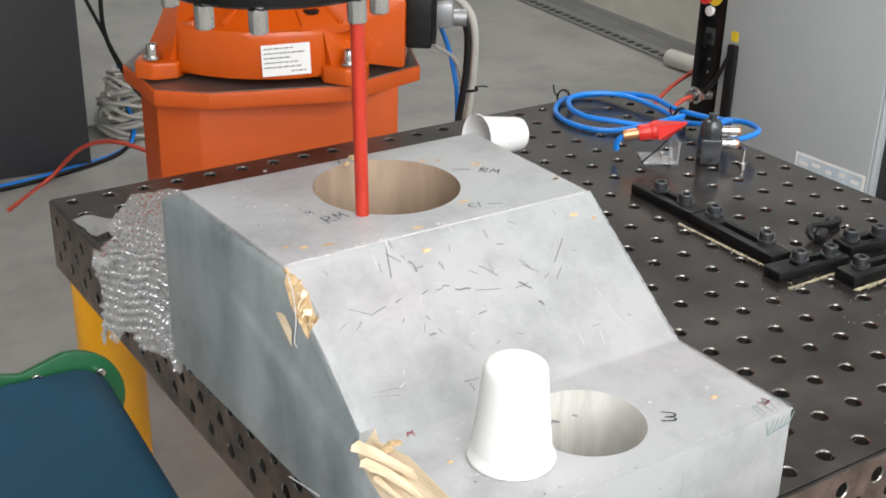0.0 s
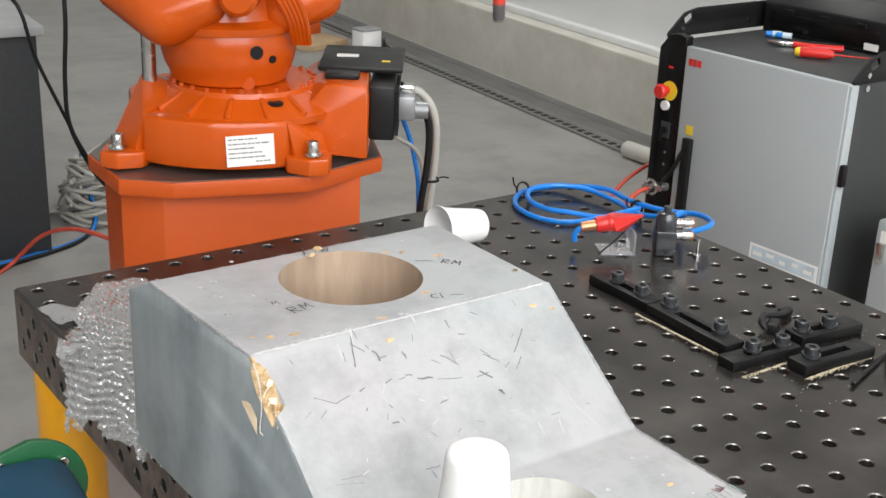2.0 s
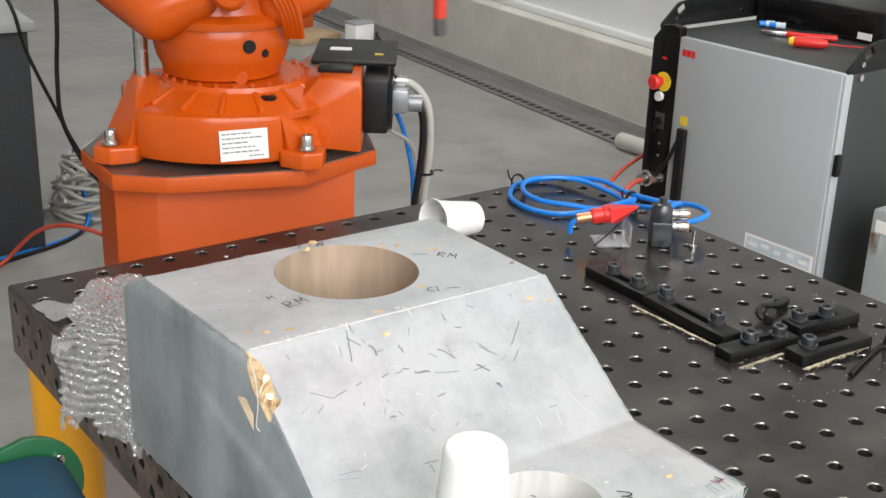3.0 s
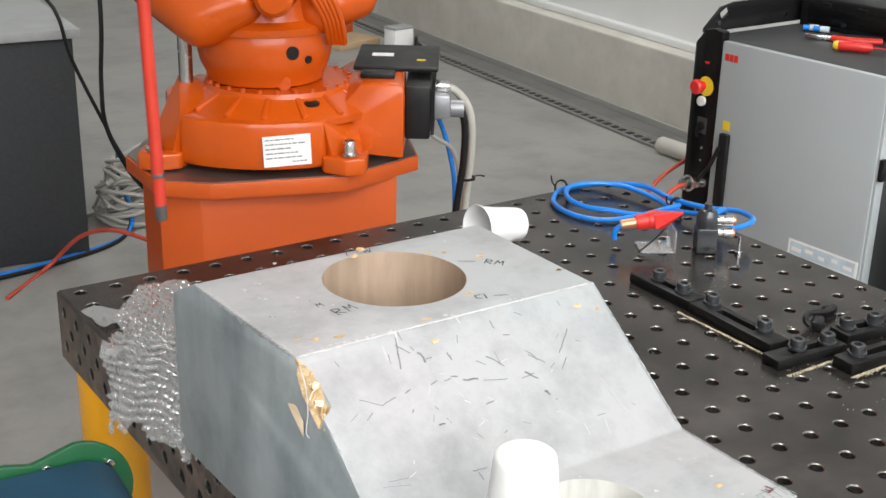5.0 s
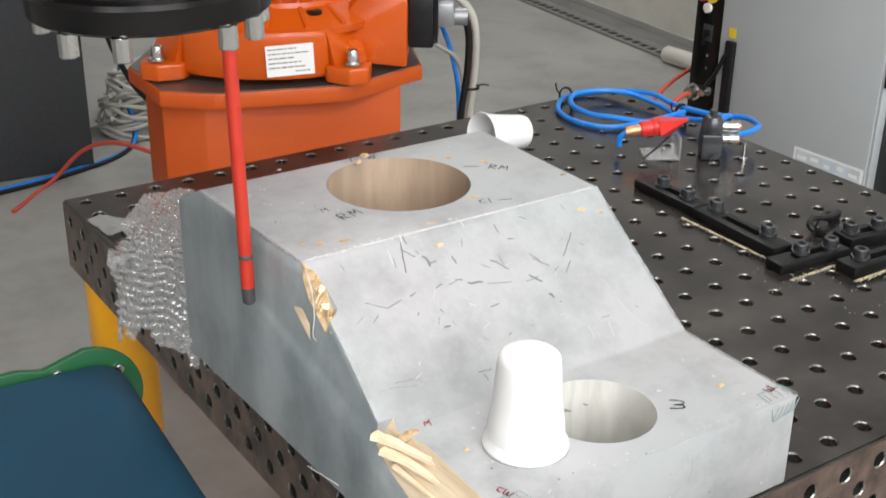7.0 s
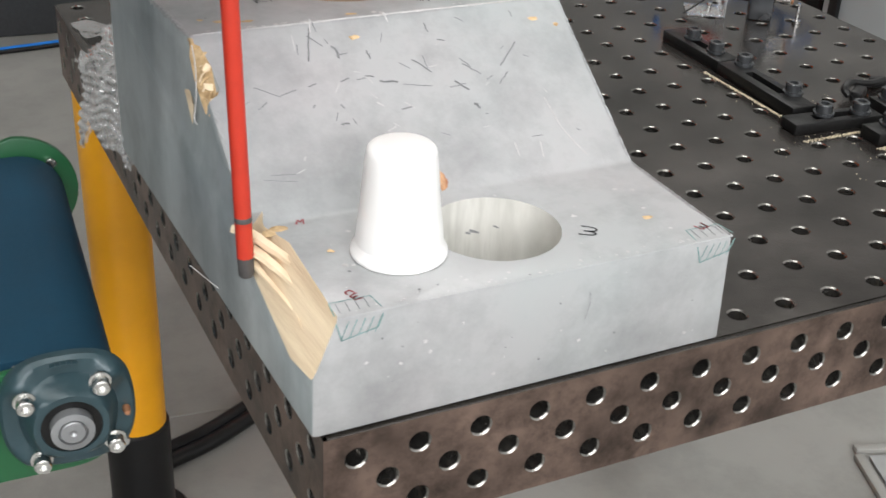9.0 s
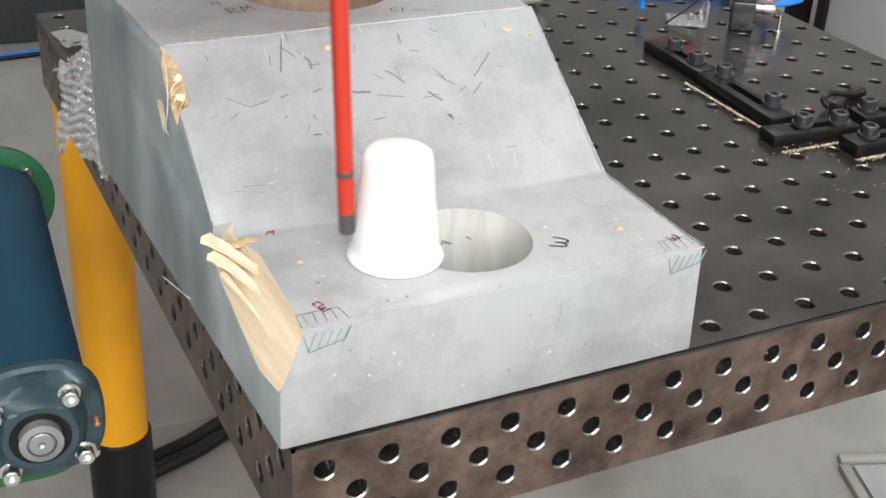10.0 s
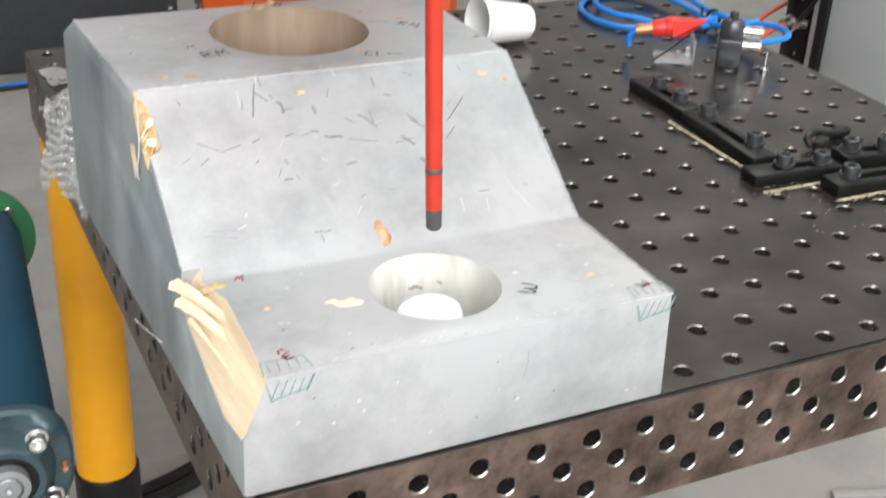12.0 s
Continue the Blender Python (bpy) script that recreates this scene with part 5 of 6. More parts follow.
# ---- belt conveyor beside the table ----
def conveyor():
    m = Matrix.Translation((-0.135, 0.365, 0.799)) @ Matrix.Rotation(radians(-4), 4, "Z")
    top = thing("belt_conveyor", "belt conveyor with dark blue belt and green end plates", "conveyor", m)
    n = 20
    outline = [(0.045 * math.sin(math.pi * k / n), 0.045 * math.cos(math.pi * k / n)) for k in range(n + 1)]
    bm = bmesh.new()
    loop = [(-1.1, 0.045)] + outline + [(-1.1, -0.045)]
    a = [bm.verts.new((x, -0.185, z)) for x, z in loop]
    b = [bm.verts.new((x, 0.185, z)) for x, z in loop]
    for k in range(len(loop)):
        q = (k + 1) % len(loop)
        bm.faces.new((a[k], a[q], b[q], b[k]))
    bm.faces.new(a)
    bm.faces.new(b[::-1])
    part("belt", bm, BELT_BLUE, top, "dark blue rubber belt round a drum", smooth=40)
    for s in (-1, 1):
        arc = [((0.06 if s > 0 else 0.05) * math.sin(math.pi * k / 16), (0.06 if s > 0 else 0.05) * math.cos(math.pi * k / 16)) for k in range(17)]
        pl = prism([(-0.3, 0.05), (-0.07, 0.052), (-0.045, 0.046)] + arc + [(-0.3, -0.06)], 0.008, (0, 0, 0), 0.0015, m=Matrix.Rotation(radians(90), 4, "X"))
        side = part("end_plate", pl, GREEN_PAINT, top, "green painted end plate")
        side.location = (0, s * 0.2 + 0.004, 0)
        for x, z in ((0.035, 0.03), (-0.03, 0.04), (0.04, -0.03)):
            part("screw", cyl(0.0055, 0.006, (x, -0.008, z), 12, bevel=0.001, m=Matrix.Rotation(radians(90), 4, "X")), CHROME, side)
            part("screw", cyl(0.0055, 0.006, (x, 0.006, z), 12, bevel=0.001, m=Matrix.Rotation(radians(90), 4, "X")), CHROME, side)
    x90 = Matrix.Translation((0.002, -0.206, 0.012)) @ Matrix.Rotation(radians(90), 4, "X") @ Matrix.Scale(1.0, 4)
    hb, rings = bmesh.new(), []
    steps = (0.0225, 0.0245, 0.0275, 0.031, 0.034, 0.037, 0.04, 0.043, 0.046, 0.049, 0.051, 0.052)
    for r in (0.0225,) + steps + (0.052,):
        ring = []
        for k in range(72):
            a = 2 * math.pi * k / 72
            near = math.cos(4 * (a - math.pi / 4))
            q = r * (1 + 0.045 * near * (r - 0.0225) / 0.0295)
            lobe = math.exp(-((q * math.sin(((a - math.pi / 4 + math.pi / 4) % (math.pi / 2)) - math.pi / 4)) / 0.0105) ** 2)
            hub = max(0.0, min(1.0, (0.037 - r) / 0.009))
            z = 0.01 + 0.019 * hub * hub * (3 - 2 * hub) + 0.009 * lobe * max(0.0, min(1.0, (0.0535 - r) / 0.006)) * (1 - hub)
            z -= 0.003 * max(0.0, (r - 0.049) / 0.003)
            ring.append(hb.verts.new((q * math.cos(a), q * math.sin(a), z)))
        rings.append(ring)
    for v in rings[0]:
        v.co.z = 0.0
    for v in rings[-1]:
        v.co.z = 0.0
    for ra, rb2 in zip(rings, rings[1:] + rings[:1]):
        for k in range(72):
            hb.faces.new((ra[k], ra[(k + 1) % 72], rb2[(k + 1) % 72], rb2[k]))
    bmesh.ops.transform(hb, matrix=x90, verts=hb.verts)
    bear = part("flange_bearing", hb, CAST_BLUE, top, "blue-grey cast four-bolt flange bearing")
    for k in range(4):
        a = math.pi / 4 + math.pi / 2 * k + 0.12
        p = x90 @ Matrix.Translation((0.039 * math.cos(a), 0.039 * math.sin(a), 0.02))
        bo = part("bolt", lathe([(0, 0), (0.0085, 0), (0.0085, 0.002), (0.0065, 0.0025), (0.0065, 0.011), (0.0055, 0.012), (0.003, 0.012), (0.003, 0.008), (0, 0.008)], 16, p), CHROME, bear)
    part("race", lathe([(0.0225, 0.022), (0.0225, 0.028), (0.0165, 0.028), (0.0165, 0.022)], 32, x90), BLACK_STEEL, bear)
    part("shaft_collar", lathe([(0.016, 0.02), (0.016, 0.036), (0.011, 0.037), (0.0105, 0.034), (0, 0.034)], 28, x90), GREY_METAL, bear)
    part("shaft", lathe([(0, 0.0335), (0.0095, 0.0335), (0.0095, 0.0365), (0.0085, 0.0375), (0.003, 0.0375), (0.001, 0.036), (0, 0.036)], 24, x90), GREY_METAL, bear)
    part("grease_nipple", lathe([(0, 0), (0.003, 0), (0.003, 0.004), (0.0018, 0.006), (0.0022, 0.008), (0, 0.009)], 10, x90 @ Matrix.Translation((0.042, -0.004, 0.011))), BRASS, bear)
    for k in range(5):
        part("raised_mark", box(0.004, 0.0012, 0.005, (0, 0, 0), 0.0004, m=x90 @ Matrix.Rotation(radians(-10 + 5 * k), 4, "Z") @ Matrix.Translation((0, 0.046, 0.0125))), CAST_BLUE, bear)
    part("side_rail", box(1.0, 0.03, 0.07, (-0.62, 0.215, -0.005), 0.003), GREEN_PAINT, top)
    part("side_rail", box(1.0, 0.03, 0.07, (-0.62, -0.215, -0.005), 0.003), GREEN_PAINT, top)
    for y in (-0.215, 0.215):
        part("leg", box(0.05, 0.05, 0.77, (-0.8, y, -0.42), 0.003), GREEN_PAINT, top)
        part("leg", box(0.05, 0.05, 0.77, (-0.4, y, -0.42), 0.003), GREEN_PAINT, top)


conveyor()


# ---- control cabinet ----
def control_cabinet():
    x0, y0, y1, zt = 2.045, 1.18, 1.80, 0.90
    top = thing("control_cabinet", "dark grey control cabinet with pale grey door and black switch strip", "cabinet", pose(x0, y0, 0, 0, 0, 2.0))
    w, d = y1 - y0, 0.66
    part("body", box(d, w - 0.01, zt - 0.07, (d / 2 + 0.012, w / 2, 0.05 + (zt - 0.07) / 2), 0.006), CAB_BODY, top)
    part("plinth", box(d - 0.06, w - 0.08, 0.05, (d / 2 + 0.03, w / 2, 0.025)), BLACK, top)
    door = part("door", box(0.022, 0.515, zt - 0.116, (-0.002, 0.268, 0.1 + (zt - 0.116) / 2), 0.005), CAB_DOOR, top, "pale grey sheet steel door")
    part("door_edge", box(0.03, 0.01, zt - 0.116, (0.006, 0.008, 0.1 + (zt - 0.116) / 2 - 0.003), 0.003), CAB_DOOR, door)
    part("lock", box(0.02, 0.014, 0.055, (-0.002, -0.004, 0.66), 0.003), BLACK, door)
    strip = [(0, 0.06), (0.092, 0.06), (0.092, zt - 0.035), (0.06, zt + 0.005), (0.03, zt + 0.012), (0, zt + 0.006)]
    st = part("control_strip", prism([(y, z) for y, z in strip], 0.03, (0, 0, 0), 0.004, m=Matrix(((0, 0, 1, -0.014), (1, 0, 0, 0.528), (0, 1, 0, 0), (0, 0, 0, 1)))), BLACK_PAINT, top, "black strip of switches and sockets")
    face = Matrix.Translation((-0.0142, 0, 0)) @ Matrix.Rotation(radians(-90), 4, "Y")

    def knob(name, rows, y, z, material, parent, n=24):
        return part(name, lathe(rows, n, Matrix.Translation((0, y, z)) @ face), material, parent)
    knob("stop_ring", [(0, 0), (0.027, 0), (0.027, 0.0015), (0, 0.0015)], 0.568, 0.752, YELLOW_PLASTIC, st)
    knob("stop_button", [(0, 0.0015), (0.012, 0.0015), (0.012, 0.018), (0.02, 0.02), (0.021, 0.03), (0.016, 0.036), (0, 0.037)], 0.577, 0.752, RED_PLASTIC, st)
    knob("lamp_button", [(0, 0), (0.014, 0), (0.0135, 0.008), (0, 0.01)], 0.576, 0.71, LED_GLASS, st)
    part("switch_plate", box(0.002, 0.034, 0.046, (-0.0155, 0.568, 0.642), 0.0006), CAB_BODY, st)
    knob("key_switch", [(0, 0.001), (0.012, 0.001), (0.011, 0.008), (0, 0.008)], 0.568, 0.642, BLACK, st)
    part("key_lever", box(0.01, 0.006, 0.03, (-0.022, 0.577, 0.624), 0.002), BLACK_STEEL, st)
    part("red_badge", box(0.001, 0.016, 0.006, (-0.0148, 0.571, 0.817)), RED_PLASTIC, st)
    for y, r, z in ((0.592, 0.024, 0.47), (0.546, 0.014, 0.482)):
        s = knob("socket", [(0, 0), (r, 0), (r, 0.008), (r * 0.8, 0.012), (r * 0.7, 0.03), (0, 0.03)], y, z, CHROME, st)
    for z in (0.58, 0.545, 0.4):
        knob("screw", [(0, 0), (0.004, 0), (0.004, 0.003), (0, 0.003)], 0.56, z, CHROME, st, 10)
    # lettering on the door becomes three red bars
    for k in range(3):
        part("badge_bar", box(0.001, 0.013, 0.018, (-0.0136, 0.505 - 0.0155 * k, zt - 0.056)), RED_PLASTIC, door)
    part("pen_holder", box(0.016, 0.03, 0.3, (-0.021, 0.478, 0.49), 0.004), BLACK, door)
    part("warning_mark", box(0.0012, 0.024, 0.026, (-0.0137, 0.483, 0.66)), YELLOW_PLASTIC, door)
    part("door_lever", tube([(-0.03, 0.487, 0.6), (-0.034, 0.512, 0.54), (-0.034, 0.542, 0.5)], 0.006, 6), BLACK, door)
    sk = part("info_sticker", box(0.001, 0.215, 0.045, (-0.0137, 0.125, 0.394)), WHITE_LABEL, door, "pale blue and white information sticker")
    part("sticker_field", box(0.0006, 0.2, 0.034, (-0.0146, 0.125, 0.394)), LABEL_BLUE, sk)
    for k in range(5):
        part("sticker_bar", box(0.0005, rnd.uniform(0.015, 0.03), 0.01, (-0.0151, 0.045 + 0.04 * k, 0.392 + 0.006 * (k % 2))), WHITE_LABEL, sk)
    # lifting brackets along the top edges
    for y, drop in ((w - 0.006, 0.0), (0.012, 0.012)):
        pr = [(0.0, 0.0), (0.0, 0.012), (0.06, 0.065), (0.11, 0.075), (d - 0.12, 0.075), (d - 0.06, 0.06), (d, 0.0)]
        plate = prism(pr, 0.008, (0, 0, 0), 0.002)
        holes = [box(0.035, 0.022, 0.1, (x, 0.048, 0), 0.004, m=Matrix.Rotation(radians(s * 30), 4, "Z")) for x, s in ((0.075, 1), (d - 0.085, -1))]
        br = cut(plate, holes)
        bmesh.ops.transform(br, matrix=Matrix(((1, 0, 0, 0.01), (0, 0, 1, y), (0, 1, 0, zt - 0.012 - drop), (0, 0, 0, 1))), verts=br.verts)
        b = part("lifting_bracket", br, BLACK, top, "black steel lifting bracket")
        for x in (0.05, d / 2, d - 0.05):
            part("screw", cyl(0.007, 0.005, (0.01 + x, y - 0.001, zt + 0.012 - drop), 12, m=Matrix.Rotation(radians(90), 4, "X")), CHROME, b)
    part("side_screw", cyl(0.008, 0.005, (0.05, 0.004, zt - 0.03), 12, m=Matrix.Rotation(radians(90), 4, "X")), CHROME, top)
    return zt


ZC = control_cabinet()


def cabinet_clutter():
    m = pose(2.57, 1.58, ZC - 0.0195, 0, 0, -88)
    top = thing("docking_case", "black electronic case with a sloped front standing on the cabinet", "case", m)
    pr = [(-0.16, 0), (0.16, 0), (0.16, 0.13), (-0.1, 0.13), (-0.16, 0.085)]
    part("shell", prism(pr, 0.42, (0, 0, 0), 0.006, m=Matrix(((0, 0, 1, -0.21), (1, 0, 0, 0), (0, 1, 0, 0), (0, 0, 0, 1)))), BLACK, top)
    part("front_panel", box(0.36, 0.004, 0.05, (0, -0.162, 0.04), 0.002), BLACK_PAINT, top)
    for k in range(3):
        part("latch", box(0.03, 0.006, 0.012, (-0.12 + 0.12 * k, -0.163, 0.07), 0.002), BLACK_STEEL, top)
    part("type_plate", box(0.045, 0.001, 0.018, (0.16, -0.1655, 0.02)), WHITE_LABEL, top)
    h = ZC - 0.0195
    pl = thing("pliers", "combination pliers with red and black insulated handles on the cabinet", "pliers", pose(2.285, 1.595, h + 0.0085, 0, 0, -52))
    for s in (-1, 1):
        part("grip", tube([(0.02, 0.006 * s, 0), (0.06, 0.018 * s, 0), (0.11, 0.016 * s, 0), (0.15, 0.012 * s, 0)], 0.0085, 10), RED_PLASTIC if s < 0 else BLACK, pl)
    part("jaws", prism([(-0.05, -0.004), (-0.02, -0.013), (0.02, -0.012), (0.02, 0.012), (-0.02, 0.013), (-0.05, 0.004)], 0.012, (0, 0, -0.006), 0.002), CHROME, pl)
    sd = thing("screwdriver", "insulated screwdriver with an orange and red handle on the cabinet", "screwdriver", pose(2.222, 1.45, h + 0.0145, 0, 0, -55))
    part("handle", lathe([(0, -0.045), (0.01, -0.044), (0.014, -0.03), (0.0125, 0.0), (0.014, 0.03), (0.009, 0.05), (0, 0.05)], 20, Matrix.Rotation(radians(90), 4, "Y")), RED_PLASTIC, sd, "red handle")
    part("handle_end", lathe([(0, -0.05), (0.009, -0.049), (0.0125, -0.042), (0.0125, -0.036), (0, -0.036)], 20, Matrix.Rotation(radians(90), 4, "Y")), YELLOW_PLASTIC, sd)
    part("shaft", cyl(0.002, 0.11, (0.05, 0, 0), 10, m=Matrix.Rotation(radians(90), 4, "Y")), RED_PLASTIC, sd)
    for x, y, a in ((2.355, 1.705, -40), (2.365, 1.675, -60)):
        c = thing("wire_connector", "blue and white wire connector on the cabinet", "connector", pose(x, y, h + 0.0095, 0, 0, a), "wire connectors")
        part("sleeve", cyl(0.009, 0.025, (0, 0, 0), 14, m=Matrix.Rotation(radians(90), 4, "Y")), LABEL_BLUE, c)
        part("cap", cyl(0.008, 0.018, (-0.018, 0, 0), 14, m=Matrix.Rotation(radians(90), 4, "Y")), HOSE_BLUE, c)


cabinet_clutter()


def cabinet_neighbour():
    """The corner of a pale machine box beside the cabinet."""
    top = thing("machine_box", "grey sheet steel machine box beside the control cabinet", "machine", pose(2.06, 1.07, 0, 0, 0, 2))
    part("casing", box(0.34, 0.3, 0.58, (0.17, -0.15, 0.29), 0.008), CAB_DOOR, top)
    part("latch", box(0.012, 0.02, 0.05, (-0.006, -0.022, 0.5), 0.003), CHROME, top)
    part("rating_plate", box(0.001, 0.05, 0.03, (-0.001, -0.04, 0.54)), WHITE_LABEL, top)


cabinet_neighbour()


# ---- behind the table ----
def grey_plinth():
    top = thing("equipment_plinth", "dark grey speckled equipment plinth with a lighter top", "plinth", pose(-0.25, 3.75, 0, 0, 0, -4.7))
    part("case", box(2.1, 0.8, 0.73, (0, 0, 0.367), 0.006), DARK_GREY, top)
    part("lid", box(2.14, 0.84, 0.03, (0, 0, 0.747), 0.004), BOARD_TOP, top)
    mon = thing("monitor", "black monitor base standing on the plinth", "monitor", pose(0.42, 3.68, 0.7625, 0, 0, -4.7))
    part("base", box(0.3, 0.22, 0.02, (0, 0, 0.01), 0.006), BLACK, mon)
    part("screen", box(0.5, 0.05, 0.36, (-0.05, 0.03, 0.25), 0.008), BLACK, mon)
    part("stem", box(0.06, 0.04, 0.08, (-0.05, 0.04, 0.055), 0.004), BLACK, mon)


grey_plinth()


def floor_cables():
    def cable(label, pts, r, m, steps=8):
        tagged(link("floor_cable", tube(pts, r, 8, steps), m, smooth=60), label, "cable", "floor cables")
    for k in range(3):
        cable("blue cable lying along the foot of the plinth", [(-0.9, 3.12, 0.008), (0.3, 3.2 - 0.012 * k, 0.008), (0.72, 3.27 - 0.01 * k, 0.008), (0.92, 3.36, 0.01), (1.0, 3.5 + 0.01 * k, 0.05), (1.03, 3.7, 0.1), (1.1, 3.9, 0.16)], 0.0075, HOSE_BLUE if k < 2 else BLACK)
    cable("red cable arching from the floor to the robot", [(0.42, 3.02, 0.006), (0.60, 3.2, 0.01), (0.68, 3.1, 0.13), (0.74, 2.95, 0.19), (0.82, 2.8, 0.18), (0.9, 2.6, 0.15), (1.0, 2.3, 0.1)], 0.007, HOSE_RED)
    cable("black cable hanging down the plinth", [(0.6, 3.5, 1.0), (0.68, 3.26, 0.87), (0.704, 3.2, 0.81), (0.736, 3.2, 0.676), (0.819, 3.2, 0.469), (0.867, 3.2, 0.359), (0.935, 3.2, 0.243), (1.0, 3.1, 0.15)], 0.006, BLACK)
    cable("black cable hanging down the plinth", [(0.85, 3.3, 1.3), (0.838, 3.2, 0.85), (0.823, 3.2, 0.597), (0.829, 3.2, 0.449), (0.891, 3.2, 0.298), (0.953, 3.2, 0.211), (1.05, 3.1, 0.1)], 0.0075, BLACK)
    cable("black cable looped on the floor", [(0.98, 2.98, 0.1), (0.9, 2.95, 0.07), (0.9, 2.9, 0.04), (1.0, 2.8, 0.03)], 0.006, BLACK)
    coil = thing("cable_bundle", "heap of coiled grey cables between plinth and robot", "cables", pose(1.06, 3.55, 0))
    for k in range(20):
        z = 0.012 + 0.011 * k
        r = 0.17 - 0.003 * k + 0.03 * math.sin(k * 1.7)
        a0 = k * 0.9
        pts = [(r * math.cos(a0 + j * 0.8) + 0.03 * rnd.uniform(-1, 1), r * 0.7 * math.sin(a0 + j * 0.8), max(0.008, z + 0.025 * math.sin(j * 2.1 + k))) for j in range(8)]
        part("cable", tube(pts, 0.007, 7, 5), CABLE_GREY, coil)

    def rb(u, v, z):
        p = BASE @ Vector((u, v, z - 0.745))
        return (p.x, p.y, p.z)
    cable("thick black robot cable hanging from the motor to the floor", [rb(0.4, 0.03, 0.835), rb(0.425, 0.03, 0.845), rb(0.447, 0.04, 0.80), rb(0.447, 0.05, 0.70), rb(0.430, 0.06, 0.55), rb(0.415, 0.08, 0.3), rb(0.405, 0.1, 0.06), rb(0.650, 0.3, 0.015), rb(1.1, 0.9, 0.012)], 0.0085, BLACK)
    cable("thick grey robot cable hanging from the motor to the floor", [rb(0.385, 0.05, 0.87), rb(0.42, 0.06, 0.872), rb(0.458, 0.07, 0.82), rb(0.466, 0.08, 0.72), rb(0.452, 0.09, 0.55), rb(0.438, 0.11, 0.3), rb(0.43, 0.13, 0.06), rb(0.70, 0.35, 0.015), rb(1.2, 0.9, 0.012)], 0.0095, CABLE_GREY)
    cable("blue cable hanging behind the robot", [rb(0.345, 0.09, 0.85), rb(0.38, 0.12, 0.80), rb(0.415, 0.12, 0.7), rb(0.43, 0.11, 0.55), rb(0.42, 0.12, 0.05)], 0.006, HOSE_BLUE)
    cable("thin grey cable hanging behind the robot", [rb(0.325, 0.06, 0.80), rb(0.375, 0.1, 0.75), rb(0.43, 0.12, 0.69), rb(0.445, 0.12, 0.5), rb(0.44, 0.13, 0.05)], 0.005, CABLE_GREY)
    tie = part("cable_tie", lathe([(0.019, -0.003), (0.022, -0.003), (0.022, 0.003), (0.019, 0.003), (0.019, -0.003)], 16), BLACK, ROBOT)
    tie.matrix_basis = Matrix.Translation(rb(0.455, 0.065, 0.66))
    part("tie_tail", tube([(0.02, 0, 0), (0.035, -0.005, 0.002), (0.05, -0.004, -0.003)], 0.002, 5, 4), BLACK, tie)
    cable("red cable running from the cabinet socket to the floor", [(2.0, 1.772, 0.47), (1.94, 1.772, 0.455), (1.87, 1.77, 0.39), (1.82, 1.77, 0.25), (1.8, 1.78, 0.05), (1.9, 2.0, 0.009)], 0.007, HOSE_RED)
    cable("red cable rising behind the table to the cabinet", [(1.75, 1.86, 0.009), (1.88, 1.88, 0.3), (1.99, 1.9, 0.423), (2.108, 1.9, 0.484), (2.25, 1.92, 0.5), (2.4, 2.0, 0.009)], 0.006, HOSE_RED)


floor_cables()


def floor_things():
    roll = tagged(link("foam_roll", lathe([(0, 0), (0.03, 0), (0.037, 0.01), (0.037, 0.49), (0.03, 0.5), (0, 0.5)], 28, Matrix.Rotation(radians(90), 4, "X")), ROLL_WHITE, smooth=40), "off-white foam roll lying on the floor by the drain", "roll")
    roll.matrix_world = pose(3.31, 3.22, 0.037, 0, 0, 2)
    b = thing("white_carton", "small white carton standing on the floor near the wall", "carton", pose(3.4, 5.53, 0, 0, 0, 8))
    part("box", box(0.14, 0.1, 0.15, (0, 0, 0.075), 0.003), WHITE_LABEL, b)
    part("lid", box(0.145, 0.105, 0.014, (0, 0, 0.157), 0.003), BOARD_TOP, b)
    c = thing("cardboard_tray", "brown cardboard tray behind the robot", "cardboard", pose(3.26, 5.9, 0, 0, 0, 15))
    part("tray", box(0.34, 0.24, 0.04, (0, 0, 0.02), 0.004), CARD, c)
    o = thing("orange_unit", "orange machine unit standing on the floor behind the robot", "machine", pose(3.3, 6.25, 0, 0, 0, 10))
    part("housing", box(0.3, 0.22, 0.12, (0, 0, 0.06), 0.02), ORANGE_P, o)
    part("cap", box(0.1, 0.1, 0.03, (0.05, 0, 0.135), 0.006), BLACK, o)
    for k in range(3):
        tagged(link("floor_cable", tube([(3.6, 5.6 + 0.03 * k, 0.02), (3.5, 5.5, 0.05 + 0.02 * k), (3.42, 5.42, 0.03), (3.35, 5.6, 0.015)], 0.009, 7), BLACK, smooth=60), "black cable heaped on the floor by the wall", "cable", "floor cables")
    for k in range(2):
        hose = tube([(0.07, 1.035 + 0.03 * k, 0.0145), (0.13, 1.05 + 0.03 * k, 0.0145), (0.235, 1.09 + 0.03 * k, 0.0145), (0.45, 1.22 + 0.03 * k, 0.0145), (0.62, 1.4 + 0.03 * k, 0.0145)], 0.014, 10)
        tagged(link("floor_hose", hose, BLACK, smooth=60), "thick black hose lying on the floor under the table", "hose", "floor hoses")
    joint = tagged(link("floor_joint", box(1.6, 0.004, 0.002, (0, 0, 0.0005)), WALL_BASE), "thin dark joint cut into the concrete floor", "joint", kind="structure")
    joint.matrix_world = pose(0.193, 1.180, 0, 0, 0, -7.1)


floor_things()


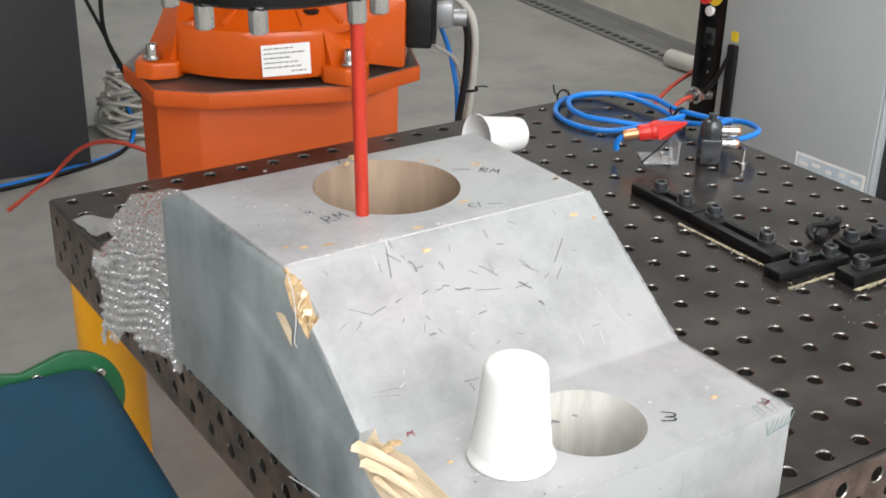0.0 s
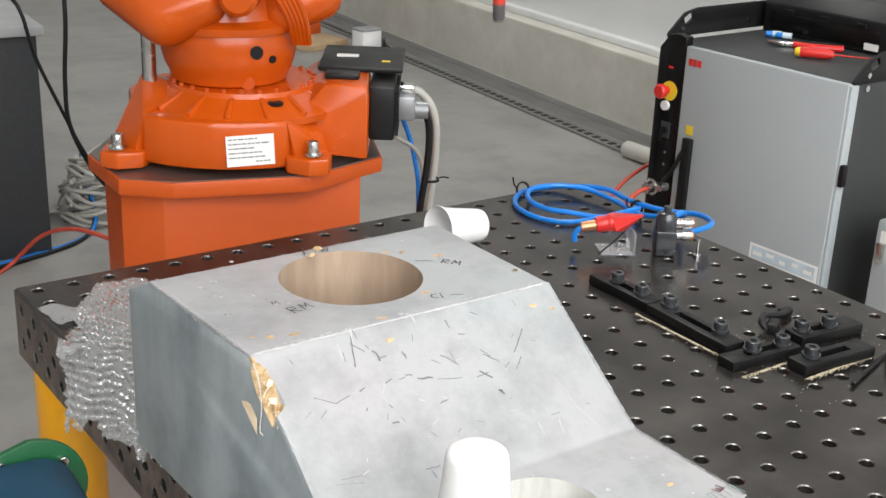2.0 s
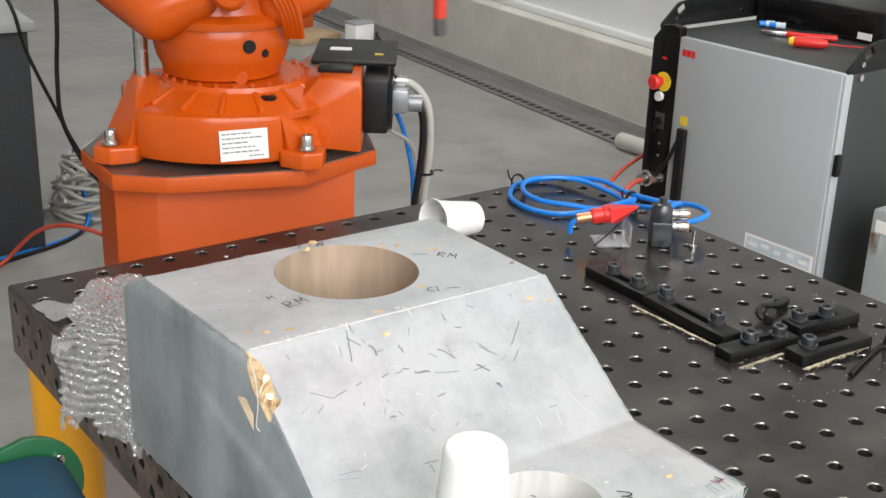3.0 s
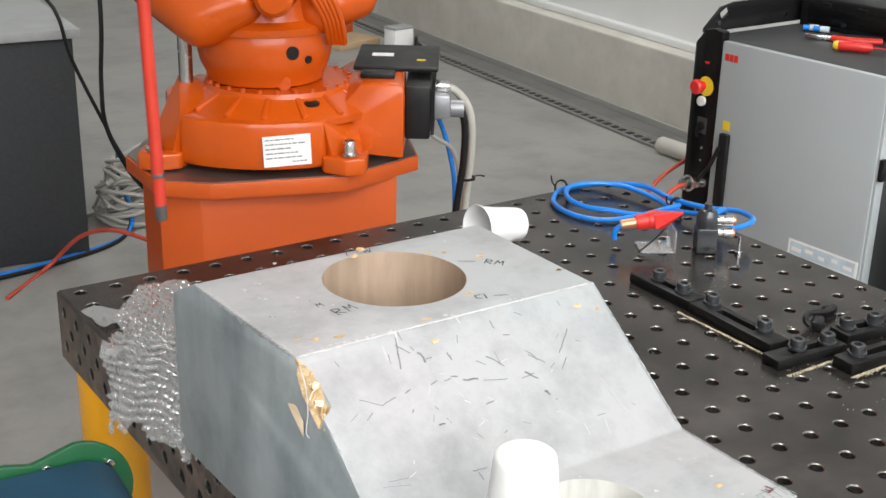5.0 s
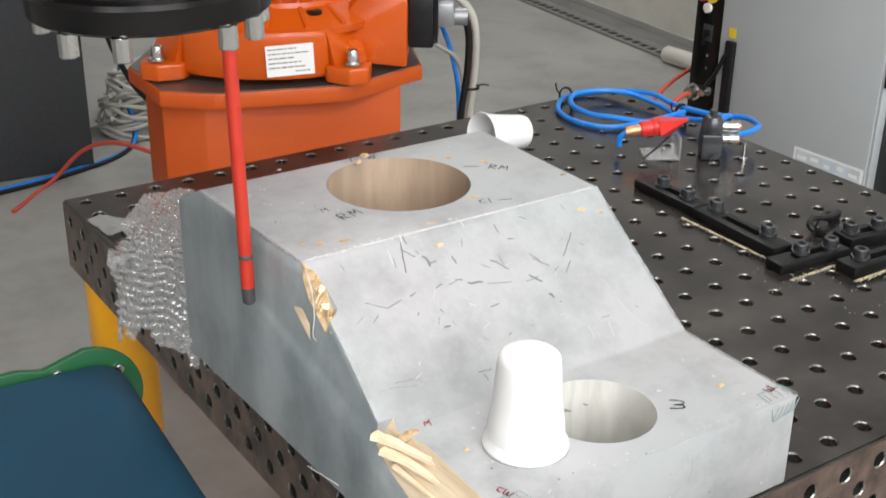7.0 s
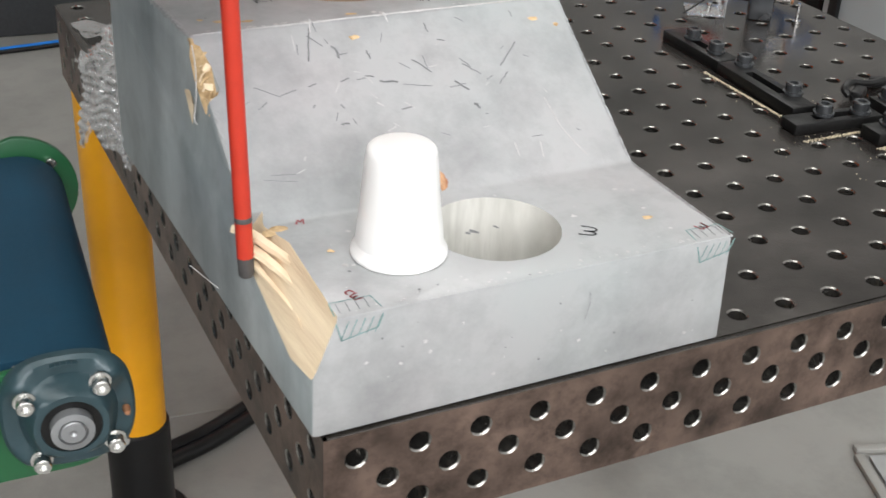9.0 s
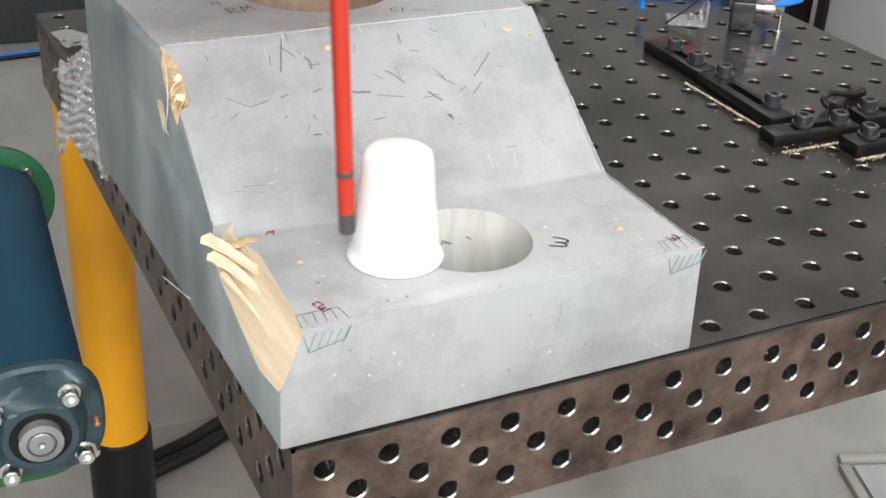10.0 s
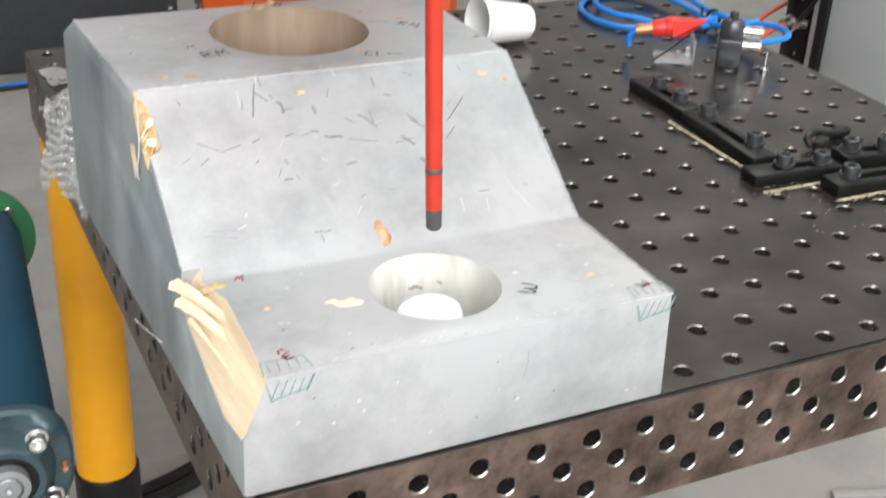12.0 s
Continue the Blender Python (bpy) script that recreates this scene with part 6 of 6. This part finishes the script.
# ---- what moves ----
TIPS = [
    (0.0, 0.103, 0.329, 0.994), (0.3, 0.106, 0.323, 1.02), (0.6, 0.118, 0.313, 1.146), (0.9, 0.128, 0.317, 1.222), (1.2, 0.12, 0.332, 1.234), (1.5, 0.207, 0.331, 1.242),
    (1.9, 0.282, 0.332, 1.287), (2.4, 0.31, 0.34, 1.362), (3.0, 0.228, 0.331, 1.29), (3.3, 0.153, 0.331, 1.286), (3.5, 0.138, 0.332, 1.247), (3.7, 0.11, 0.343, 1.232),
    (4.4, 0.03, 0.464, 1.172), (5.3, -0.03, 0.542, 1.054), (5.5, -0.03, 0.508, 1.023), (6.0, -0.03, 0.476, 0.99), (6.5, -0.03, 0.395, 0.992), (6.7, -0.03, 0.369, 0.992),
    (8.3, -0.027, 0.193, 0.953), (8.5, -0.031, 0.163, 0.96), (8.8, -0.026, 0.13, 0.952), (9.0, -0.017, 0.112, 0.923), (9.2, -0.017, 0.107, 0.922), (9.4, -0.016, 0.107, 0.939),
    (9.5, -0.011, 0.105, 0.93), (9.6, -0.003, 0.103, 0.929), (9.8, 0.037, 0.097, 0.943), (10.0, 0.07, 0.075, 0.97), (10.2, 0.107, 0.073, 0.985), (10.3, 0.123, 0.074, 0.99),
    (10.4, 0.149, 0.074, 0.991), (10.5, 0.163, 0.074, 0.994), (10.7, 0.163, 0.073, 0.992), (11.0, 0.164, 0.071, 0.931), (11.2, 0.164, 0.071, 0.92), (11.35, 0.158, 0.055, 0.923),
    (11.5, 0.156, 0.049, 0.927), (11.65, 0.158, 0.058, 0.948), (11.8, 0.163, 0.075, 0.974), (12.0, 0.164, 0.076, 0.994)]


def arm_rows():
    """Two straight arms from the shoulder to the wrist, in the upright plane between them."""
    lower, upper = [], []
    for t, x, y, z in TIPS:
        w = Vector((x, y, z)) - ROD_OFF + Vector((0, 0, 0.55))
        d = w - SHOULDER
        flat = Vector((d.x, d.y, 0)).normalized()
        a, b, c = 0.95, 1.0, min(1.93, d.length)
        bend = math.acos((a * a + c * c - b * b) / (2 * a * c))
        lift = math.atan2(d.z, math.hypot(d.x, d.y)) + bend
        elbow = SHOULDER + a * (math.cos(lift) * flat + math.sin(lift) * Vector((0, 0, 1)))
        side = flat.cross(Vector((0, 0, 1)))
        for rows, p, q in ((lower, SHOULDER, elbow), (upper, elbow, w)):
            way = (q - p).normalized()
            m = Matrix((way.cross(side), way, side)).transposed()
            if m.determinant() < 0:
                m = Matrix((side.cross(way), way, side)).transposed()
            rows.append((t, Matrix.Translation(p) @ m.to_4x4()))
    return lower, upper


def cup_pose(x, y, z, lean, toward=0.0):
    """Leaning by lean degrees towards the bearing."""
    axis = Vector((-math.sin(radians(toward)), math.cos(radians(toward)), 0))
    return Matrix.Translation((x, y, z)) @ Matrix.Rotation(radians(lean), 4, axis)


def motions():
    def leaning(t):
        # the tool hangs a little out of plumb
        return -1.2 if t <= 9.4 else -2.4 if t >= 10.0 else -1.2 - 1.2 * (t - 9.4) / 0.6
    across = Vector((0.55, 0.835, 0))
    walk(WRIST, [(t, Matrix.Translation((x, y, z)) @ Matrix.Rotation(radians(leaning(t)), 4, across)) for t, x, y, z in TIPS])
    lower, upper = arm_rows()
    walk(LOWER_ARM, lower)
    walk(FOREARM, upper)
    z = LOWZ + 0.0005
    bx, by = HOLE_B
    walk(CUP, [(0.0, cup_pose(0.083, 0.065, z, 0)), (9.7, cup_pose(0.083, 0.065, z, 0)), (9.9, cup_pose(0.092, 0.067, z, 0)), (10.0, cup_pose(0.105, 0.068, z, 0)), (10.1, cup_pose(0.119, 0.069, z, 4)),
               (10.2, cup_pose(bx - 0.026, by - 0.001, z - 0.004, 14)), (10.3, cup_pose(bx - 0.016, by - 0.004, z - 0.012, 38)), (10.4, cup_pose(bx - 0.009, by - 0.008, z - 0.052, 26)), (10.5, cup_pose(bx - 0.006, by - 0.009, T + 0.006, 4)),
               (10.7, cup_pose(bx - 0.006, by - 0.009, T + 0.001, 0)), (11.0, cup_pose(bx - 0.006, by - 0.009, T + 0.001, 0)), (11.2, cup_pose(bx - 0.003, by - 0.01, T + 0.006, 10)), (11.5, cup_pose(bx + 0.01, by + 0.003, T + 0.007, 14)),
               (11.65, cup_pose(bx - 0.005, by - 0.01, T + 0.008, 6)), (11.8, cup_pose(bx - 0.002, by - 0.012, T + 0.006, -12)), (12.0, cup_pose(bx - 0.002, by - 0.0135, T + 0.003, -6))])


motions()
